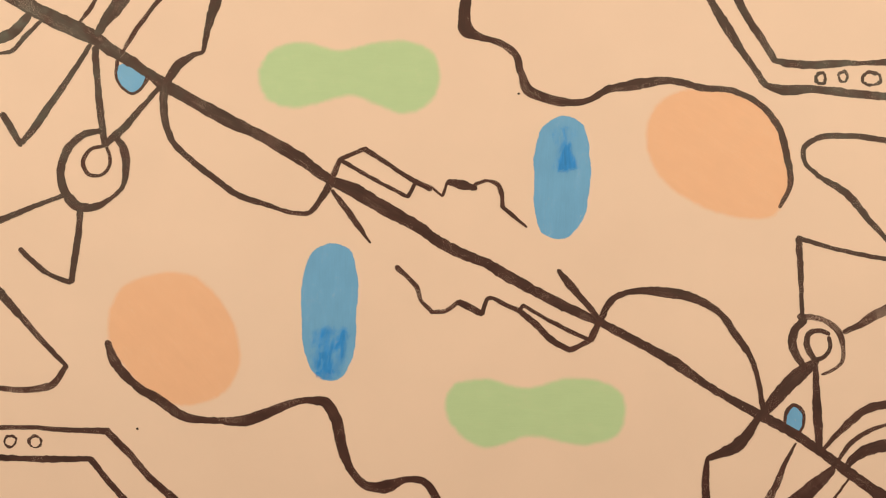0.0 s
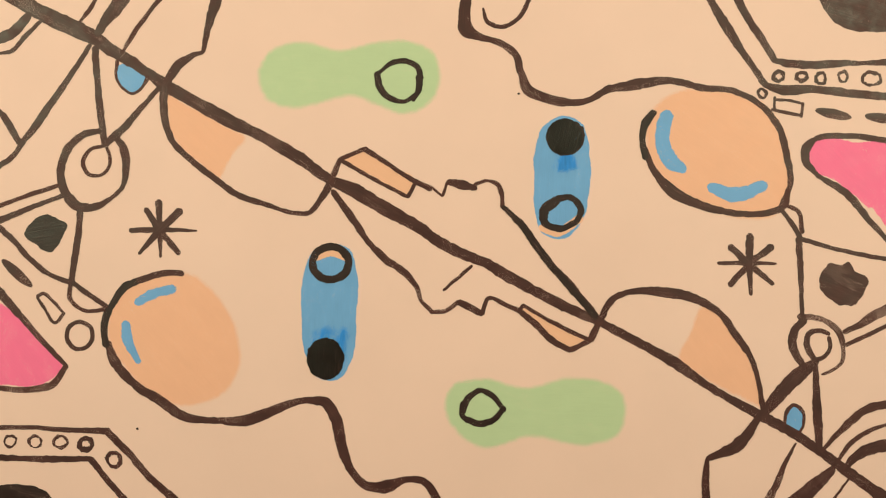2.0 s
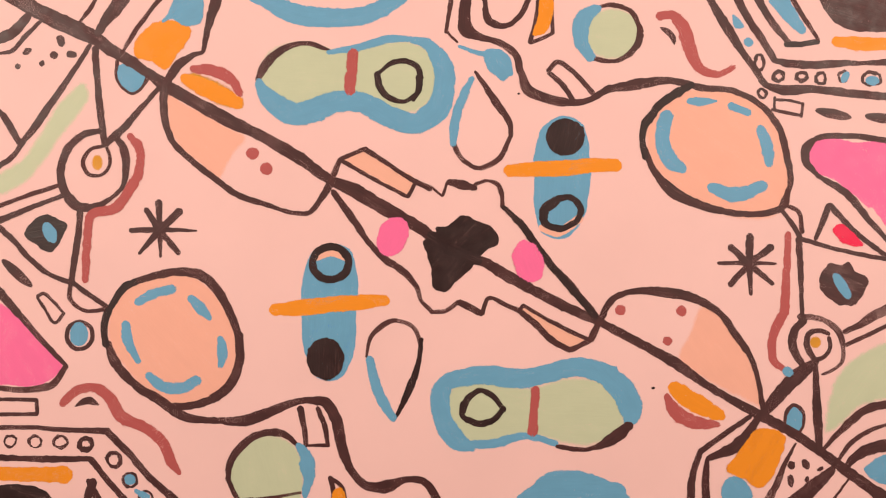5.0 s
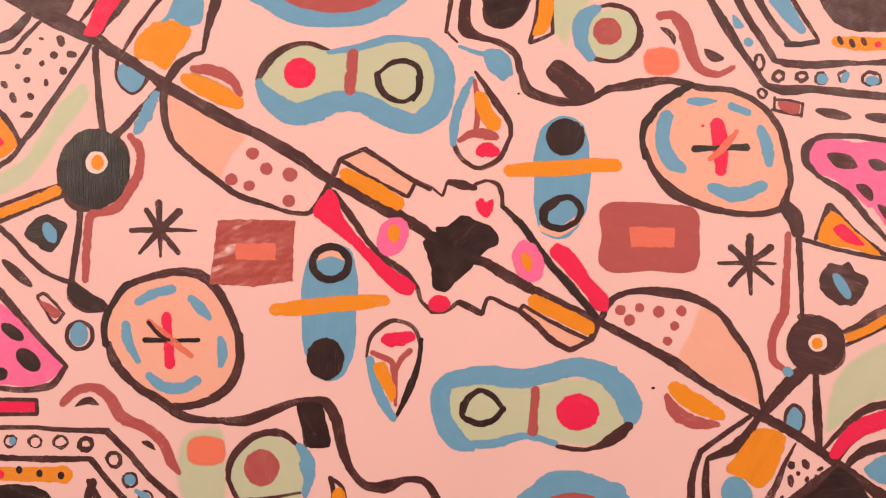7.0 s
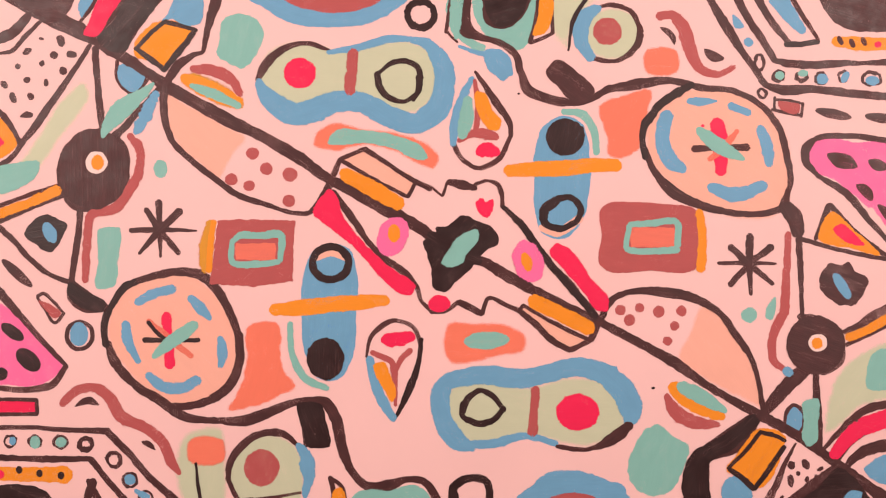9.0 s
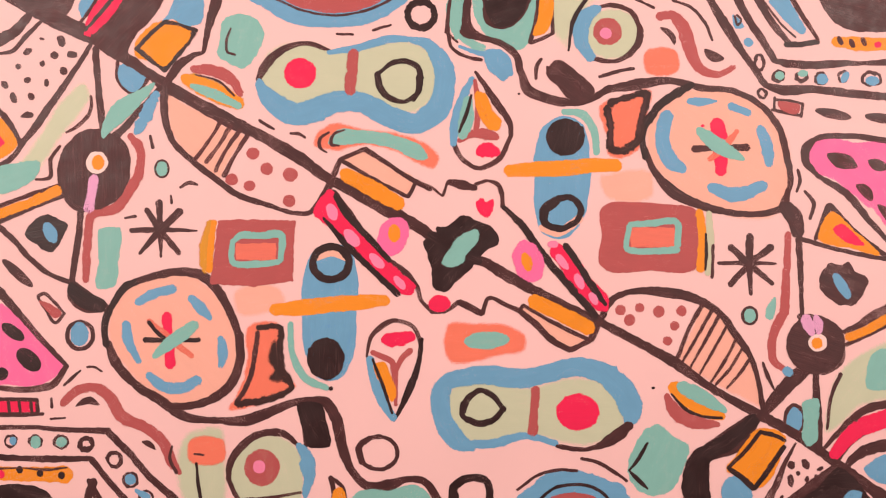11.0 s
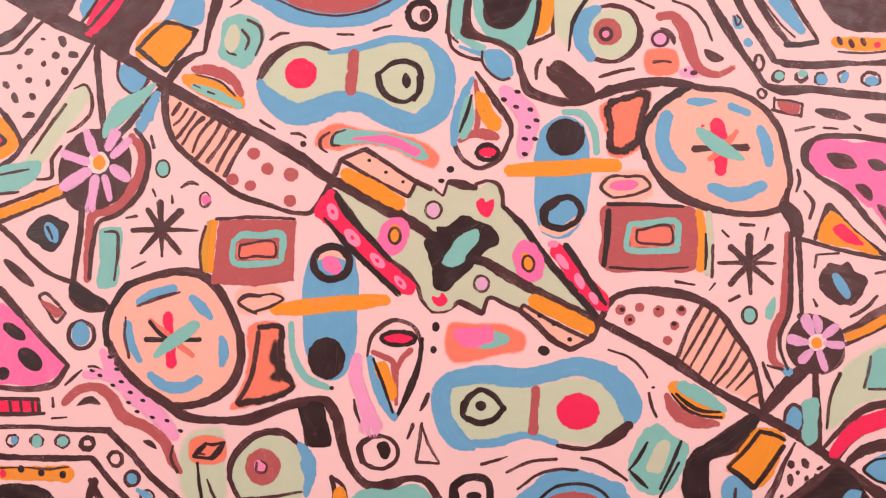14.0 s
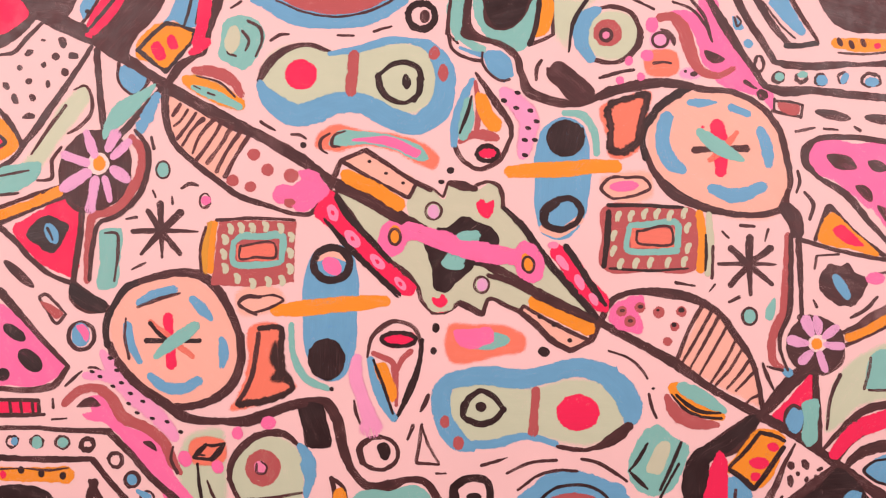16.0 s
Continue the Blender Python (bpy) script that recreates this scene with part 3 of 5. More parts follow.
F(8.3, "coral", "440,576 494,574 498,620 504,658 524,684 498,700 452,720 402,724 420,695 436,640", soft=4, rough=1.6)
S(10.4, "black", "456,588,8 450,630,9 438,680,9 418,714,10", rough=1.6)
S(10.5, "smoke", "456,581,11 494,580,11 494,620,15 498,660,20 516,683,12 470,708,14 418,716,14", rough=2)
F(10.6, "smoke", "486,600 498,640 502,665 494,678 474,670 484,655 474,640", soft=5, rough=2, under=False)

# ---- upper left corner ----
M("corner_fan", "black rays and bands fanning from the upper corner", "painted rays")
S(0, "black", "-5,72,18 25,56,20 52,26,14")
S(0, "black", "-5,95,5 20,91,8 42,68,9 72,38,7")
S(0, "wash", "172,-5,5 158,18,8 142,38,5")
S(0, "black", "172,62,12 188,35,20 205,15,25 218,-6,30")
S(0, "wash", "216,95,5 235,62,9 258,30,8 285,-5,9")
S(0, "black", "292,150,14 318,114,17 336,101,12 360,92,6")
S(0, "black", "360,92,7 368,50,13 378,15,18 385,-6,20")
F(5.8, "black", "12,-6 134,-6 114,30 95,40 50,20")
F(5.7, "red", "148,62 158,36 180,-6 216,-6 196,28 168,66")
F(8.45, "ink", "172,72 198,38 228,-6 284,-6 262,32 236,64 222,92 200,92")
F(10.0, "black", "-6,76 28,56 60,30 40,50 20,70 -6,82")
F(8.6, "blue", "138,20 148,-6 166,-6 158,18 146,32", rough=1.4)
F(10.3, "black", "160,70 205,14 215,-6 290,-6 266,36 236,66 214,108 185,95")
S(10.9, "ink", "150,55,5 175,25,7 200,-4,7")
S(10.95, "red", "160,56,13 190,28,13 212,-5,14")
S(11.0, "red", "152,44,6 165,20,9 184,-6,10")
F(15.2, "red", "-6,-6 28,-6 48,24 28,44 -6,60")
S(8.7, "wash", "172,-5,5 158,18,7 144,38,5")
D(14.6, "ink", 152, 18, 5, 4)
S(14.9, "black", "-5,75,18 30,52,18 62,22,12")

M("dotted_field", "small brown-black dots scattered in a corner field", "painted dots")
for k, (x, y, a, b, r) in enumerate(((108, 72, 8, 11, -30), (48, 91, 10, 6, -25), (127, 97, 9, 7, 0), (96, 98, 7, 7, 20), (31, 118, 5, 6, 0), (75, 112, 5, 6, 0), (112, 126, 7, 8, 0), (48, 142, 7, 5, 0),
                                  (82, 147, 5, 8, 0), (7, 150, 6, 8, -40), (23, 173, 6, 11, -20), (54, 171, 6, 8, -40), (47, 204, 12, 6, -10), (74, 69, 4, 2, 10))):
    D(4.6 + 0.08 * k, "black", x, y, a, b, r, rough=3)

M("amber_lozenge", "amber square with black outline and red petals", "painted square", "amber squares")
F(3.55, "orange", "238,80 252,58 272,42 300,38 334,48 332,72 312,90 276,98 244,98", rough=1.6)
F(3.9, "orange", "236,86 250,62 272,40 300,36 338,50 334,72 318,92 292,125 270,110 240,100", rough=1.8)
F(4.1, "blue", "283,46 300,15 310,-6 356,-6 352,44 325,46 302,34", rough=1.5)
S(8.8, "ink", "240,88,8 268,58,8 292,38,8")
S(8.9, "ink", "292,39,9 320,46,8 348,54,7")
S(8.95, "ink", "240,85,7 262,102,11 290,123,10")
S(8.97, "ink", "290,126,9 318,90,12 343,58,9")
F(10.0, "orange", "252,86 270,62 292,44 338,60 312,96 290,118 266,102")
S(14.2, "ink", "336,-4,6 330,22,6 322,46,4")
S(14.2, "ink", "352,-4,4 344,40,5")
S(15.1, "red", "362,-6,24 356,40,22 345,78,18")
S(15.2, "red", "365,70,18 348,85,16 334,92,10")
F(15.7, "red", "264,78 275,70 288,84 290,103 280,106 268,95", rough=1.4)
F(15.75, "red", "292,66 300,58 310,68 313,84 302,87 293,76", rough=1.4)

M("blue_chip", "small blue chip under the diagonal line", "painted chip", "blue chips")
F(-1, "blue", "206,118 222,112 240,120 258,137 254,152 234,165 216,155 208,140")
S(0, "wash", "208,108,7 206,138,5 218,157,5 233,166,5 250,157,5 262,136,8")
S(6.0, "blue", "276,165,14 262,195,24 240,234,16", rough=1.8)
S(7.4, "teal", "272,148,6 250,168,20 215,195,34 190,225,22 182,243,8", rough=1.3, first="wetteal", dry=8.1)
S(13.9, "black", "262,172,4 245,195,6 225,218,8")

M("kite_lines", "black strings running down from the diagonal", "painted lines")
S(0, "black", "160,80,9 147,100,9 114,150,11 79,200,14 62,225,15 38,254,10")
S(0, "black", "37,257,10 20,228,13 4,202,11")
S(0.4, "black", "10,214,8 -5,192,9")
S(1.3, "black", "40,252,11 22,278,10 -5,296,10")
S(0, "black", "168,85,13 172,140,12 178,200,13 185,257,12")
S(0, "black", "284,154,9 250,191,10 215,231,14 187,255,12")
F(5.9, "orange", "-6,205 30,258 -6,284")
F(6.2, "red", "-6,238 8,254 -6,264")
S(12.6, "ink", "-4,238,5 6,250,9 -4,258,6")

M("green_ribbon", "pale sage ribbon with dark edging on the wall", "painted ribbon", "sage ribbons")
F(2.6, "green", "150,146 160,170 140,205 108,244 78,288 40,328 -6,345 -6,312 38,282 70,235 112,172", soft=8)
F(8.1, "teal", "-6,298 30,288 70,288 70,302 50,325 20,340 -6,344", rough=1.4)
S(10.6, "wash", "160,170,5 160,195,7 138,222,7 116,235,4")
S(10.8, "wash", "106,258,5 90,280,7 86,315,7 62,318,4")
S(11.9, "wash", "128,157,4 148,150,5 158,165,7 160,190,7")
S(12.2, "wash", "52,272,4 80,230,7 114,184,6")
S(12.3, "black", "-4,310,4 20,305,5 48,300,4")
S(12.5, "black", "-4,344,6 15,342,6 30,340,4")

M("wheel_flower", "black wheel with light rose petals and amber centre", "painted flower", "wheel flowers")
S(0, "black", "177,232,10 150,238,12 122,261,15 108,300,15 113,335,15 138,365,18 165,367,14 195,352,8 217,330,9 223,295,13 218,262,14 206,245,10")
S(0, "wash", "186,258,6 160,265,7 147,289,8 156,308,7 178,310,6 192,297,6 195,280,6 189,262,6")
D(3.0, "gold", 172, 288, 10, 14, soft=3)
D(5.95, "black", 167, 299, 63, 71, rough=1.6, first="wetblack", dry=7.2)
D(5.96, "white", 171, 288, 20, 20, rough=1.4)
D(5.97, "orange", 173, 288, 12, 14)
for k, row in enumerate(("166,314,17 161,345,17 156,372,20", "182,313,13 188,334,14 192,354,11", "196,297,17 210,307,22 224,317,16", "196,277,13 212,262,17 227,247,13", "188,264,14 195,248,18 203,233,23",
                         "165,275,14 157,252,18 149,231,12", "152,287,17 130,280,16 108,271,16", "154,303,18 130,318,22 108,333,20")):
    S(10.95 + 0.1 * k, "rose", row, rough=0.8)
S(0, "black", "112,346,8 60,366,9 -5,392,12")
S(1.4, "wash", "106,328,7 50,346,8 -5,366,8")
S(6.5, "orange", "-5,380,18 50,360,18 103,336,19")
S(4.05, "brown", "229,240,12 246,262,15 246,300,18 228,340,18", rough=1.4)
S(3.95, "brown", "157,388,14 154,430,15 151,498,12")
S(4.1, "brown", "236,325,18 205,368,18 160,383,15 156,400,14")
S(12.8, "black", "236,228,6 256,255,10 258,305,11 238,350,11 205,380,9 172,394,8 162,430,9 155,495,7")
M("wheel_flower", "black wheel with light rose petals and amber centre", "painted flower", "wheel flowers")
S(0, "wash", "1414,561,11 1445,563,10 1470,574,11 1485,589,12 1492,612,9 1488,644,6 1472,656,6 1455,663,5")
S(0, "black", "1424,566,12 1407,585,15 1402,610,16 1411,632,14 1424,650,11")
S(0, "black", "1467,591,8 1450,586,9 1433,590,10 1427,607,12 1434,626,11 1443,636,9 1458,632,8 1469,615,8 1467,597,7")
D(3.0, "gold", 1443, 606, 10, 10, soft=2)
D(5.95, "black", 1444, 611, 52, 52, rough=1.6, first="wetblack", dry=6.8)
D(5.96, "white", 1447, 607, 17, 16, rough=1.4)
D(5.97, "orange", 1446, 608, 10, 11)
for k, row in enumerate(("1425,562,18 1430,575,19 1438,592,11", "1443,560,10 1448,575,18 1450,590,10", "1482,578,14 1470,588,17 1458,597,10", "1492,612,14 1475,611,14 1460,608,10", "1462,655,13 1456,640,14 1450,622,11",
                         "1418,640,17 1428,630,17 1438,620,10", "1398,600,19 1415,605,18 1430,607,11")):
    S(10.9 + 0.1 * k, "rose", row, rough=0.8)
S(0, "wash", "1494,588,9 1525,573,14 1550,557,18 1580,544,19")
S(1.4, "wash", "1497,611,8 1530,596,8 1575,574,7")
S(6.3, "orange", "1500,598,15 1535,584,16 1575,562,18")
S(3.95, "brown", "1395,413,11 1392,480,14 1388,556,17")
S(4.1, "brown", "1388,550,18 1366,605,16 1370,640,14 1390,655,10")
D(5.0, "blue", 1394, 658, 11, 9, 40, rough=1.6)
S(12.8, "black", "1400,412,8 1400,480,10 1396,556,10 1380,600,8 1388,640,5 1395,655,6")

# ---- left edge ----
M("eye_triangle", "black triangle lines around a blue-centred dark eye", "painted eye", "dark eyes")
S(0, "black", "142,373,11 138,420,12 132,460,12 127,499,10")
S(0, "black", "36,441,9 60,465,10 90,487,9 125,500,9")
S(0.4, "black", "-5,400,12 20,422,10 45,450,10")
F(1.9, "ink", "44,415 55,393 84,380 104,388 118,398 108,425 88,447 62,432", rough=2)
D(3.1, "blue", 88, 412, 12, 20, -25, rough=1.4)
S(12.8, "ink", "80,402,6 86,412,5 90,424,4")
F(15.7, "red", "18,402 60,374 118,350 140,372 136,430 128,490 95,480 50,450", rough=2, under=True)
M("dark_dash", "tapered brown-black dash near the wall's edge", "painted dash", "dark dashes")
D(1.5, "black", 30, 484, 36, 9, 42)
M("dark_hook", "curved black hook beside the peach disc", "painted hook", "dark hooks")
S(1.4, "wash", "125,500,8 125,530,8 150,550,7 186,548,8")
S(1.7, "black", "128,500,8 155,520,9 189,543,9")
F(5.6, "ink", "122,500 150,515 188,540 184,550 155,550 130,535 118,515")
M("brown_chip", "small brown chip with black outline", "painted chip", "brown chips")
S(1.2, "black", "66,525,6 75,520,7 95,535,6 114,556,5")
S(1.3, "black", "66,527,6 80,548,6 98,572,6 112,556,6")
F(5.6, "brown", "68,532 84,536 108,556 98,564 84,554")
M("pink_wedge", "hot pink wedge with black spots and outline", "painted wedge", "pink wedges")
S(0, "black", "-5,512,17 40,564,12 80,609,10 118,649,8")
S(0, "wash", "118,648,9 92,681,13 50,690,11 -5,687,10")
F(0.25, "pink", "-6,590 20,600 38,630 30,670 -6,684", rough=2, under=True)
F(0.45, "pink", "-6,535 40,563 80,605 112,645 92,672 70,682 20,683 -6,680", under=True)
D(5.9, "ink", 22, 588, 24, 11, 35)
D(6.0, "ink", 50, 637, 26, 16, 42)
D(6.05, "ink", 2, 662, 12, 12)
M("blue_bead", "small blue bead inside a black ring", "painted bead")
R(1.9, "black", 141, 594, 23, 24, 8)
D(3.1, "blue", 140, 592, 17, 22, rough=1.4)
F(14.1, "pink", "132,575 142,572 156,590 150,604 140,592", rough=1.6)
M("red_ladder", "crimson bar crossed by black rungs", "painted bar")
S(2.5, "black", "-5,707,7 66,708,7")
S(2.45, "black", "65,708,7 66,733,7")
S(2.6, "black", "66,733,7 -5,734,7")
F(5.8, "red", "-6,709 66,709 66,732 -6,732", straight=True, under=True)
for x in (14, 33, 54):
    S(9.8 + x / 100, "black", f"{x},711,6 {x+1},720,6 {x+2},732,5")
S(10.4, "black", "-5,735,7 40,735,7 76,733,6")
M("brown_wave", "wavy brick brown stroke with black tears", "painted wave", "brown waves")
S(4.7, "brown", "110,716,14 135,692,16 165,686,18 190,700,20 212,735,22 265,762,20 292,790,20 303,818,18 318,838,10")
F(5.0, "black", "132,720 145,706 160,702 176,718 155,716")
F(5.3, "black", "250,782 264,780 275,797 262,792")
S(10.9, "black", "304,790,4 300,810,6 312,838,7")
F(14.45, "pink", "150,704 172,698 195,720 225,755 265,766 292,795 305,838 330,868 345,892 300,892 268,850 235,808 200,765 180,748 150,742 142,732 158,728", rough=1.3, under=True)
S(14.15, "black", "1222,-4,6 1246,26,7 1259,68,5")
D(14.85, "wash", 1352, 166, 9, 6, 30)
F(14.32, "black", "132,720 150,706 166,706 172,718 152,720")
F(14.33, "black", "250,782 264,780 275,799 262,792")
M("brown_wave", "wavy brick brown stroke with black tears", "painted wave", "brown waves")
S(4.7, "brown", "1165,29,16 1190,28,18 1208,48,24 1220,85,24 1240,122,18 1270,132,12 1300,118,10")
F(5.0, "black", "1168,48 1182,50 1196,66 1194,80 1184,66")
F(5.2, "black", "1246,86 1262,90 1282,104 1262,110 1252,104")
F(14.15, "pink", "1180,22 1205,14 1228,18 1240,-6 1262,-6 1272,40 1292,74 1304,100 1302,124 1285,134 1262,128 1245,110 1235,80 1222,50 1205,36", rough=1.3, under=True)
F(14.85, "pink", "1268,-6 1284,40 1312,82 1335,130 1350,152 1370,165 1368,192 1345,172 1315,162 1275,150", rough=1.4, under=True)
F(14.25, "black", "1250,86 1262,90 1284,103 1262,110")
S(14.8, "black", "1318,142,9 1330,150,6 1340,155,3")
M("pink_streak", "thin rose streak sprinkled with black seeds", "painted streak", "rose streaks")
S(12.3, "rosesoft", "178,622,15 198,655,28 235,700,34 275,735,32 308,775,22", rough=1.3)
S(12.35, "rosesoft", "146,664,14 175,664,20 205,672,24", rough=1.3)
for k, (x, y) in enumerate(((192, 633), (160, 657), (204, 655), (174, 666), (212, 677), (197, 683), (228, 696), (250, 710), (225, 714), (240, 730), (267, 740), (293, 746), (317, 764))):
    D(12.75 + 0.03 * k, "ink", x, y, 5, 3.2, 15, rough=0.6)
M("pink_streak", "thin rose streak sprinkled with black seeds", "painted streak", "rose streaks")
S(12.2, "rosesoft", "890,160,26 915,182,36 934,208,40 932,240,34 924,274,24", rough=1.3)
for k, (x, y) in enumerate(((915, 162), (891, 176), (913, 189), (938, 194), (949, 213), (934, 225), (928, 246), (946, 246), (928, 273))):
    D(12.7 + 0.03 * k, "ink", x, y, 6, 4, 10, rough=0.8)
M("pink_streak", "thin rose streak beside a teardrop", "painted streak", "rose streaks")
S(12.0, "rosesoft", "630,632,22 628,665,26 640,705,26 652,742,36 656,760,50", rough=1.3)

# ---- lower left ----
M("bead_track", "two black rails with a row of small beads", "painted track", "bead tracks")
S(0, "black", "-5,757,9 60,757,8 100,760,9 190,763,12")
S(0, "black", "188,762,13 230,805,13 265,845,13 318,892,15")
S(0, "black", "-5,810,13 40,812,10 80,813,12 160,812,9")
S(0, "black", "160,812,12 190,850,11 228,892,12")
for t, x, y, rx, ry, w in ((0, 18, 781, 10, 10, 5), (0, 62, 782, 11, 10, 5), (0.35, 107, 782, 12, 10, 6), (0.8, 152, 786, 11, 10, 9), (1.3, 202, 814, 12, 13, 7), (2.45, 230, 850, 12, 12, 6), (2.8, 258, 882, 12, 12, 5)):
    R(t, "black", x, y, rx, ry, w, rough=2.5)
D(3.3, "blue", 230, 849, 11, 10)
S(3.4, "blue", "240,868,8 262,882,14")
D(5.4, "blue", 22, 781, 7, 8)
D(7.2, "teal", 62, 783, 10, 12)
D(7.3, "teal", 108, 783, 10, 10)
R(12.0, "black", 232, 848, 13, 13, 5)
S(3.1, "orange", "-5,838,24 50,840,26 120,840,30", rough=1.2)
D(5.4, "red", 2, 840, 6, 8)
for x, y in ((34, 832), (70, 838), (108, 842)):
    D(5.5 + x / 300, "ink", x, y, 6, 7)
S(11.0, "black", "-5,830,4 40,829,3 80,832,5 118,828,3")
F(1.3, "ink", "-6,864 40,858 78,868 100,892 -6,892")
S(2.6, "black", "156,850,9 176,890,16")
S(2.9, "black", "165,852,18 152,890,12")
M("bead_track", "two black rails with a row of small beads", "painted track", "bead tracks")
S(0, "black", "1254,-6,12 1270,22,16 1286,48,18 1310,86,14 1335,122,12 1356,152,12")
S(0, "black", "1356,151,10 1378,158,17 1440,158,14 1500,165,15 1575,172,14")
S(0, "black", "1303,-6,15 1325,35,14 1346,66,14 1372,108,12")
S(0, "black", "1372,108,10 1392,112,14 1440,115,14 1500,112,11 1525,112,8 1575,110,13")
for t, x, y, rx, ry, w in ((0, 1453, 139, 8, 10, 6), (0, 1492, 136, 8, 9, 5), (0, 1543, 140, 17, 11, 6), (0.4, 1419, 136, 9, 8, 6), (0.8, 1378, 135, 9, 8, 7), (2.4, 1344, 111, 8, 14, 6), (1.8, 1349, 166, 7, 7, 5)):
    R(t, "black", x, y, rx, ry, w, rough=2.5)
D(3.1, "blue", 1496, 137, 7, 12, 30)
D(3.1, "blue", 1544, 143, 13, 9)
F(3.4, "blue", "1296,24 1309,34 1318,48 1300,50 1296,38", rough=1.6)
F(3.4, "blue", "1316,72 1324,66 1334,76 1326,84 1318,80", rough=1.6)
D(5.6, "blue", 1456, 140, 11, 10, rough=1.8)
D(7.3, "teal", 1380, 134, 9, 8)
D(7.3, "teal", 1421, 130, 10, 7)
S(10.2, "black", "1300,28,4 1306,44,5 1312,36,4 1304,26,4")
S(2.5, "black", "1338,-6,14 1368,42,13 1398,79,10")
S(3.0, "ink", "1390,79,10 1420,78,10 1448,74,10")
S(3.0, "wash", "1400,-6,10 1425,35,9 1448,71,6")
S(3.6, "blue", "1374,-6,34 1400,30,26 1421,56,15")
S(10.3, "black", "1350,0,4 1385,45,4 1408,66,4")
S(3.1, "orange", "1477,74,18 1520,78,24 1575,78,22", rough=1.2)
for x, y in ((1487, 72), (1508, 77), (1529, 74)):
    D(5.5 + (x % 9) / 30, "wash", x, y, 5, 9, -25)
D(5.9, "red", 1554, 79, 7, 6, rough=1.5)
S(11.6, "black", "1484,91,4 1530,94,4 1575,90,4")
F(0.9, "ink", "1472,-6 1480,25 1510,38 1575,42 1575,-6")
F(1.2, "black", "1449,-6 1460,20 1480,42 1510,55 1540,57 1575,54 1575,-6")

M("brown_chip", "small brown chip with black outline", "painted chip", "brown chips")
S(1.3, "black", "1371,172,5 1370,194,5")
S(1.3, "black", "1370,177,5 1396,178,5 1421,184,5")
S(1.35, "black", "1421,183,5 1418,207,6")
S(1.35, "black", "1366,194,6 1418,205,6")
F(5.6, "brown", "1376,181 1398,181 1417,187 1415,199 1380,193")
M("dark_dash", "tapered brown-black dash near the wall's edge", "painted dash", "dark dashes")
D(1.4, "black", 1475, 202, 33, 9, 12)
M("dark_dash", "tapered brown-black dash near the wall's edge", "painted dash", "dark dashes")
D(1.5, "black", 1562, 210, 32, 9, 8)

# ---- right edge ----
M("pink_wedge", "hot pink wedge with dark spots and outline", "painted wedge", "pink wedges")
S(0, "black", "1575,430,9 1540,392,11 1500,345,14 1445,310,8")
S(0, "black", "1446,309,9 1426,290,8 1423,262,10 1440,248,10 1500,241,11 1575,250,11")
S(0.9, "black", "1441,303,8 1428,290,14 1427,264,15 1440,250,9")
F(0.25, "pink", "1432,275 1440,252 1468,242 1490,246 1495,300 1470,312 1442,300", rough=2, under=True)
F(0.5, "pink", "1430,280 1438,252 1468,240 1500,250 1554,258 1550,300 1540,368 1510,345 1475,318 1440,302", rough=1.8, under=True)
F(0.75, "pink", "1430,280 1438,252 1468,240 1500,250 1575,252 1575,408 1540,365 1510,340 1475,318 1440,302", under=True)
F(5.8, "black", "1464,272 1478,270 1510,280 1518,296 1500,300 1480,296")
D(5.81, "wash", 1497, 288, 15, 9, 20)
F(5.9, "black", "1536,284 1556,282 1575,298 1548,302")
F(6.0, "wash", "1515,326 1530,326 1545,340 1544,356 1528,348")
F(6.1, "wash", "1553,362 1568,366 1575,380 1575,396 1560,380")
M("flame_triangle", "black triangle holding an amber and crimson flame", "painted triangle")
S(2.6, "black", "1443,424,8 1468,363,12")
S(2.5, "black", "1468,363,11 1510,408,10 1575,458,9")
S(0, "black", "1413,422,12 1417,480,11 1418,520,8 1420,560,8")
S(0, "black", "1412,421,9 1460,436,8 1520,450,8 1575,460,8")
F(6.2, "orange", "1472,374 1510,405 1558,452 1505,440 1448,424", rough=1.2)
F(6.21, "red", "1474,404 1488,396 1510,412 1530,434 1495,428", rough=1.4)
F(4.6, "red", "1474,404 1488,396 1510,412 1528,434 1490,430", rough=1.4)
M("dark_eye", "ragged dark patch with a blue oval pupil", "painted eye", "dark eyes")
F(1.9, "black", "1452,515 1456,480 1470,466 1488,470 1500,463 1510,475 1536,496 1530,518 1510,540 1485,538 1465,528", rough=2.2)
D(3.1, "blue", 1490, 507, 10, 27, -32, rough=1.2)
M("dark_hook", "curved black hook beside the peach disc", "painted hook", "dark hooks")
S(1.4, "wash", "1388,362,7 1412,374,8 1420,412,9")
S(1.9, "black", "1382,371,7 1400,394,9 1416,420,9")
F(5.5, "black", "1380,360 1396,357 1413,371 1423,396 1421,416 1406,420 1395,398 1383,378")

# ---- lower right corner ----
M("corner_fan", "black rays and bands fanning from the lower corner", "painted rays")
S(0, "black", "1345,738,16 1385,692,25 1420,658,25 1445,639,13")
S(0, "black", "1345,735,12 1325,765,18 1300,792,22 1275,803,16 1252,812,9")
S(0, "black", "1252,812,9 1248,850,13 1250,892,15")
S(0, "black", "1443,648,10 1445,700,14 1447,740,17 1450,798,10")
S(0, "wash", "1408,785,5 1390,820,8 1375,855,12 1356,892,16")
S(0, "wash", "1453,800,6 1480,770,10 1510,742,15 1532,725,15 1575,715,15")
S(0, "wash", "1575,750,5 1540,762,8 1505,785,9 1482,818,6")
S(0, "black", "1575,786,22 1540,795,21 1510,812,16 1494,832,8")
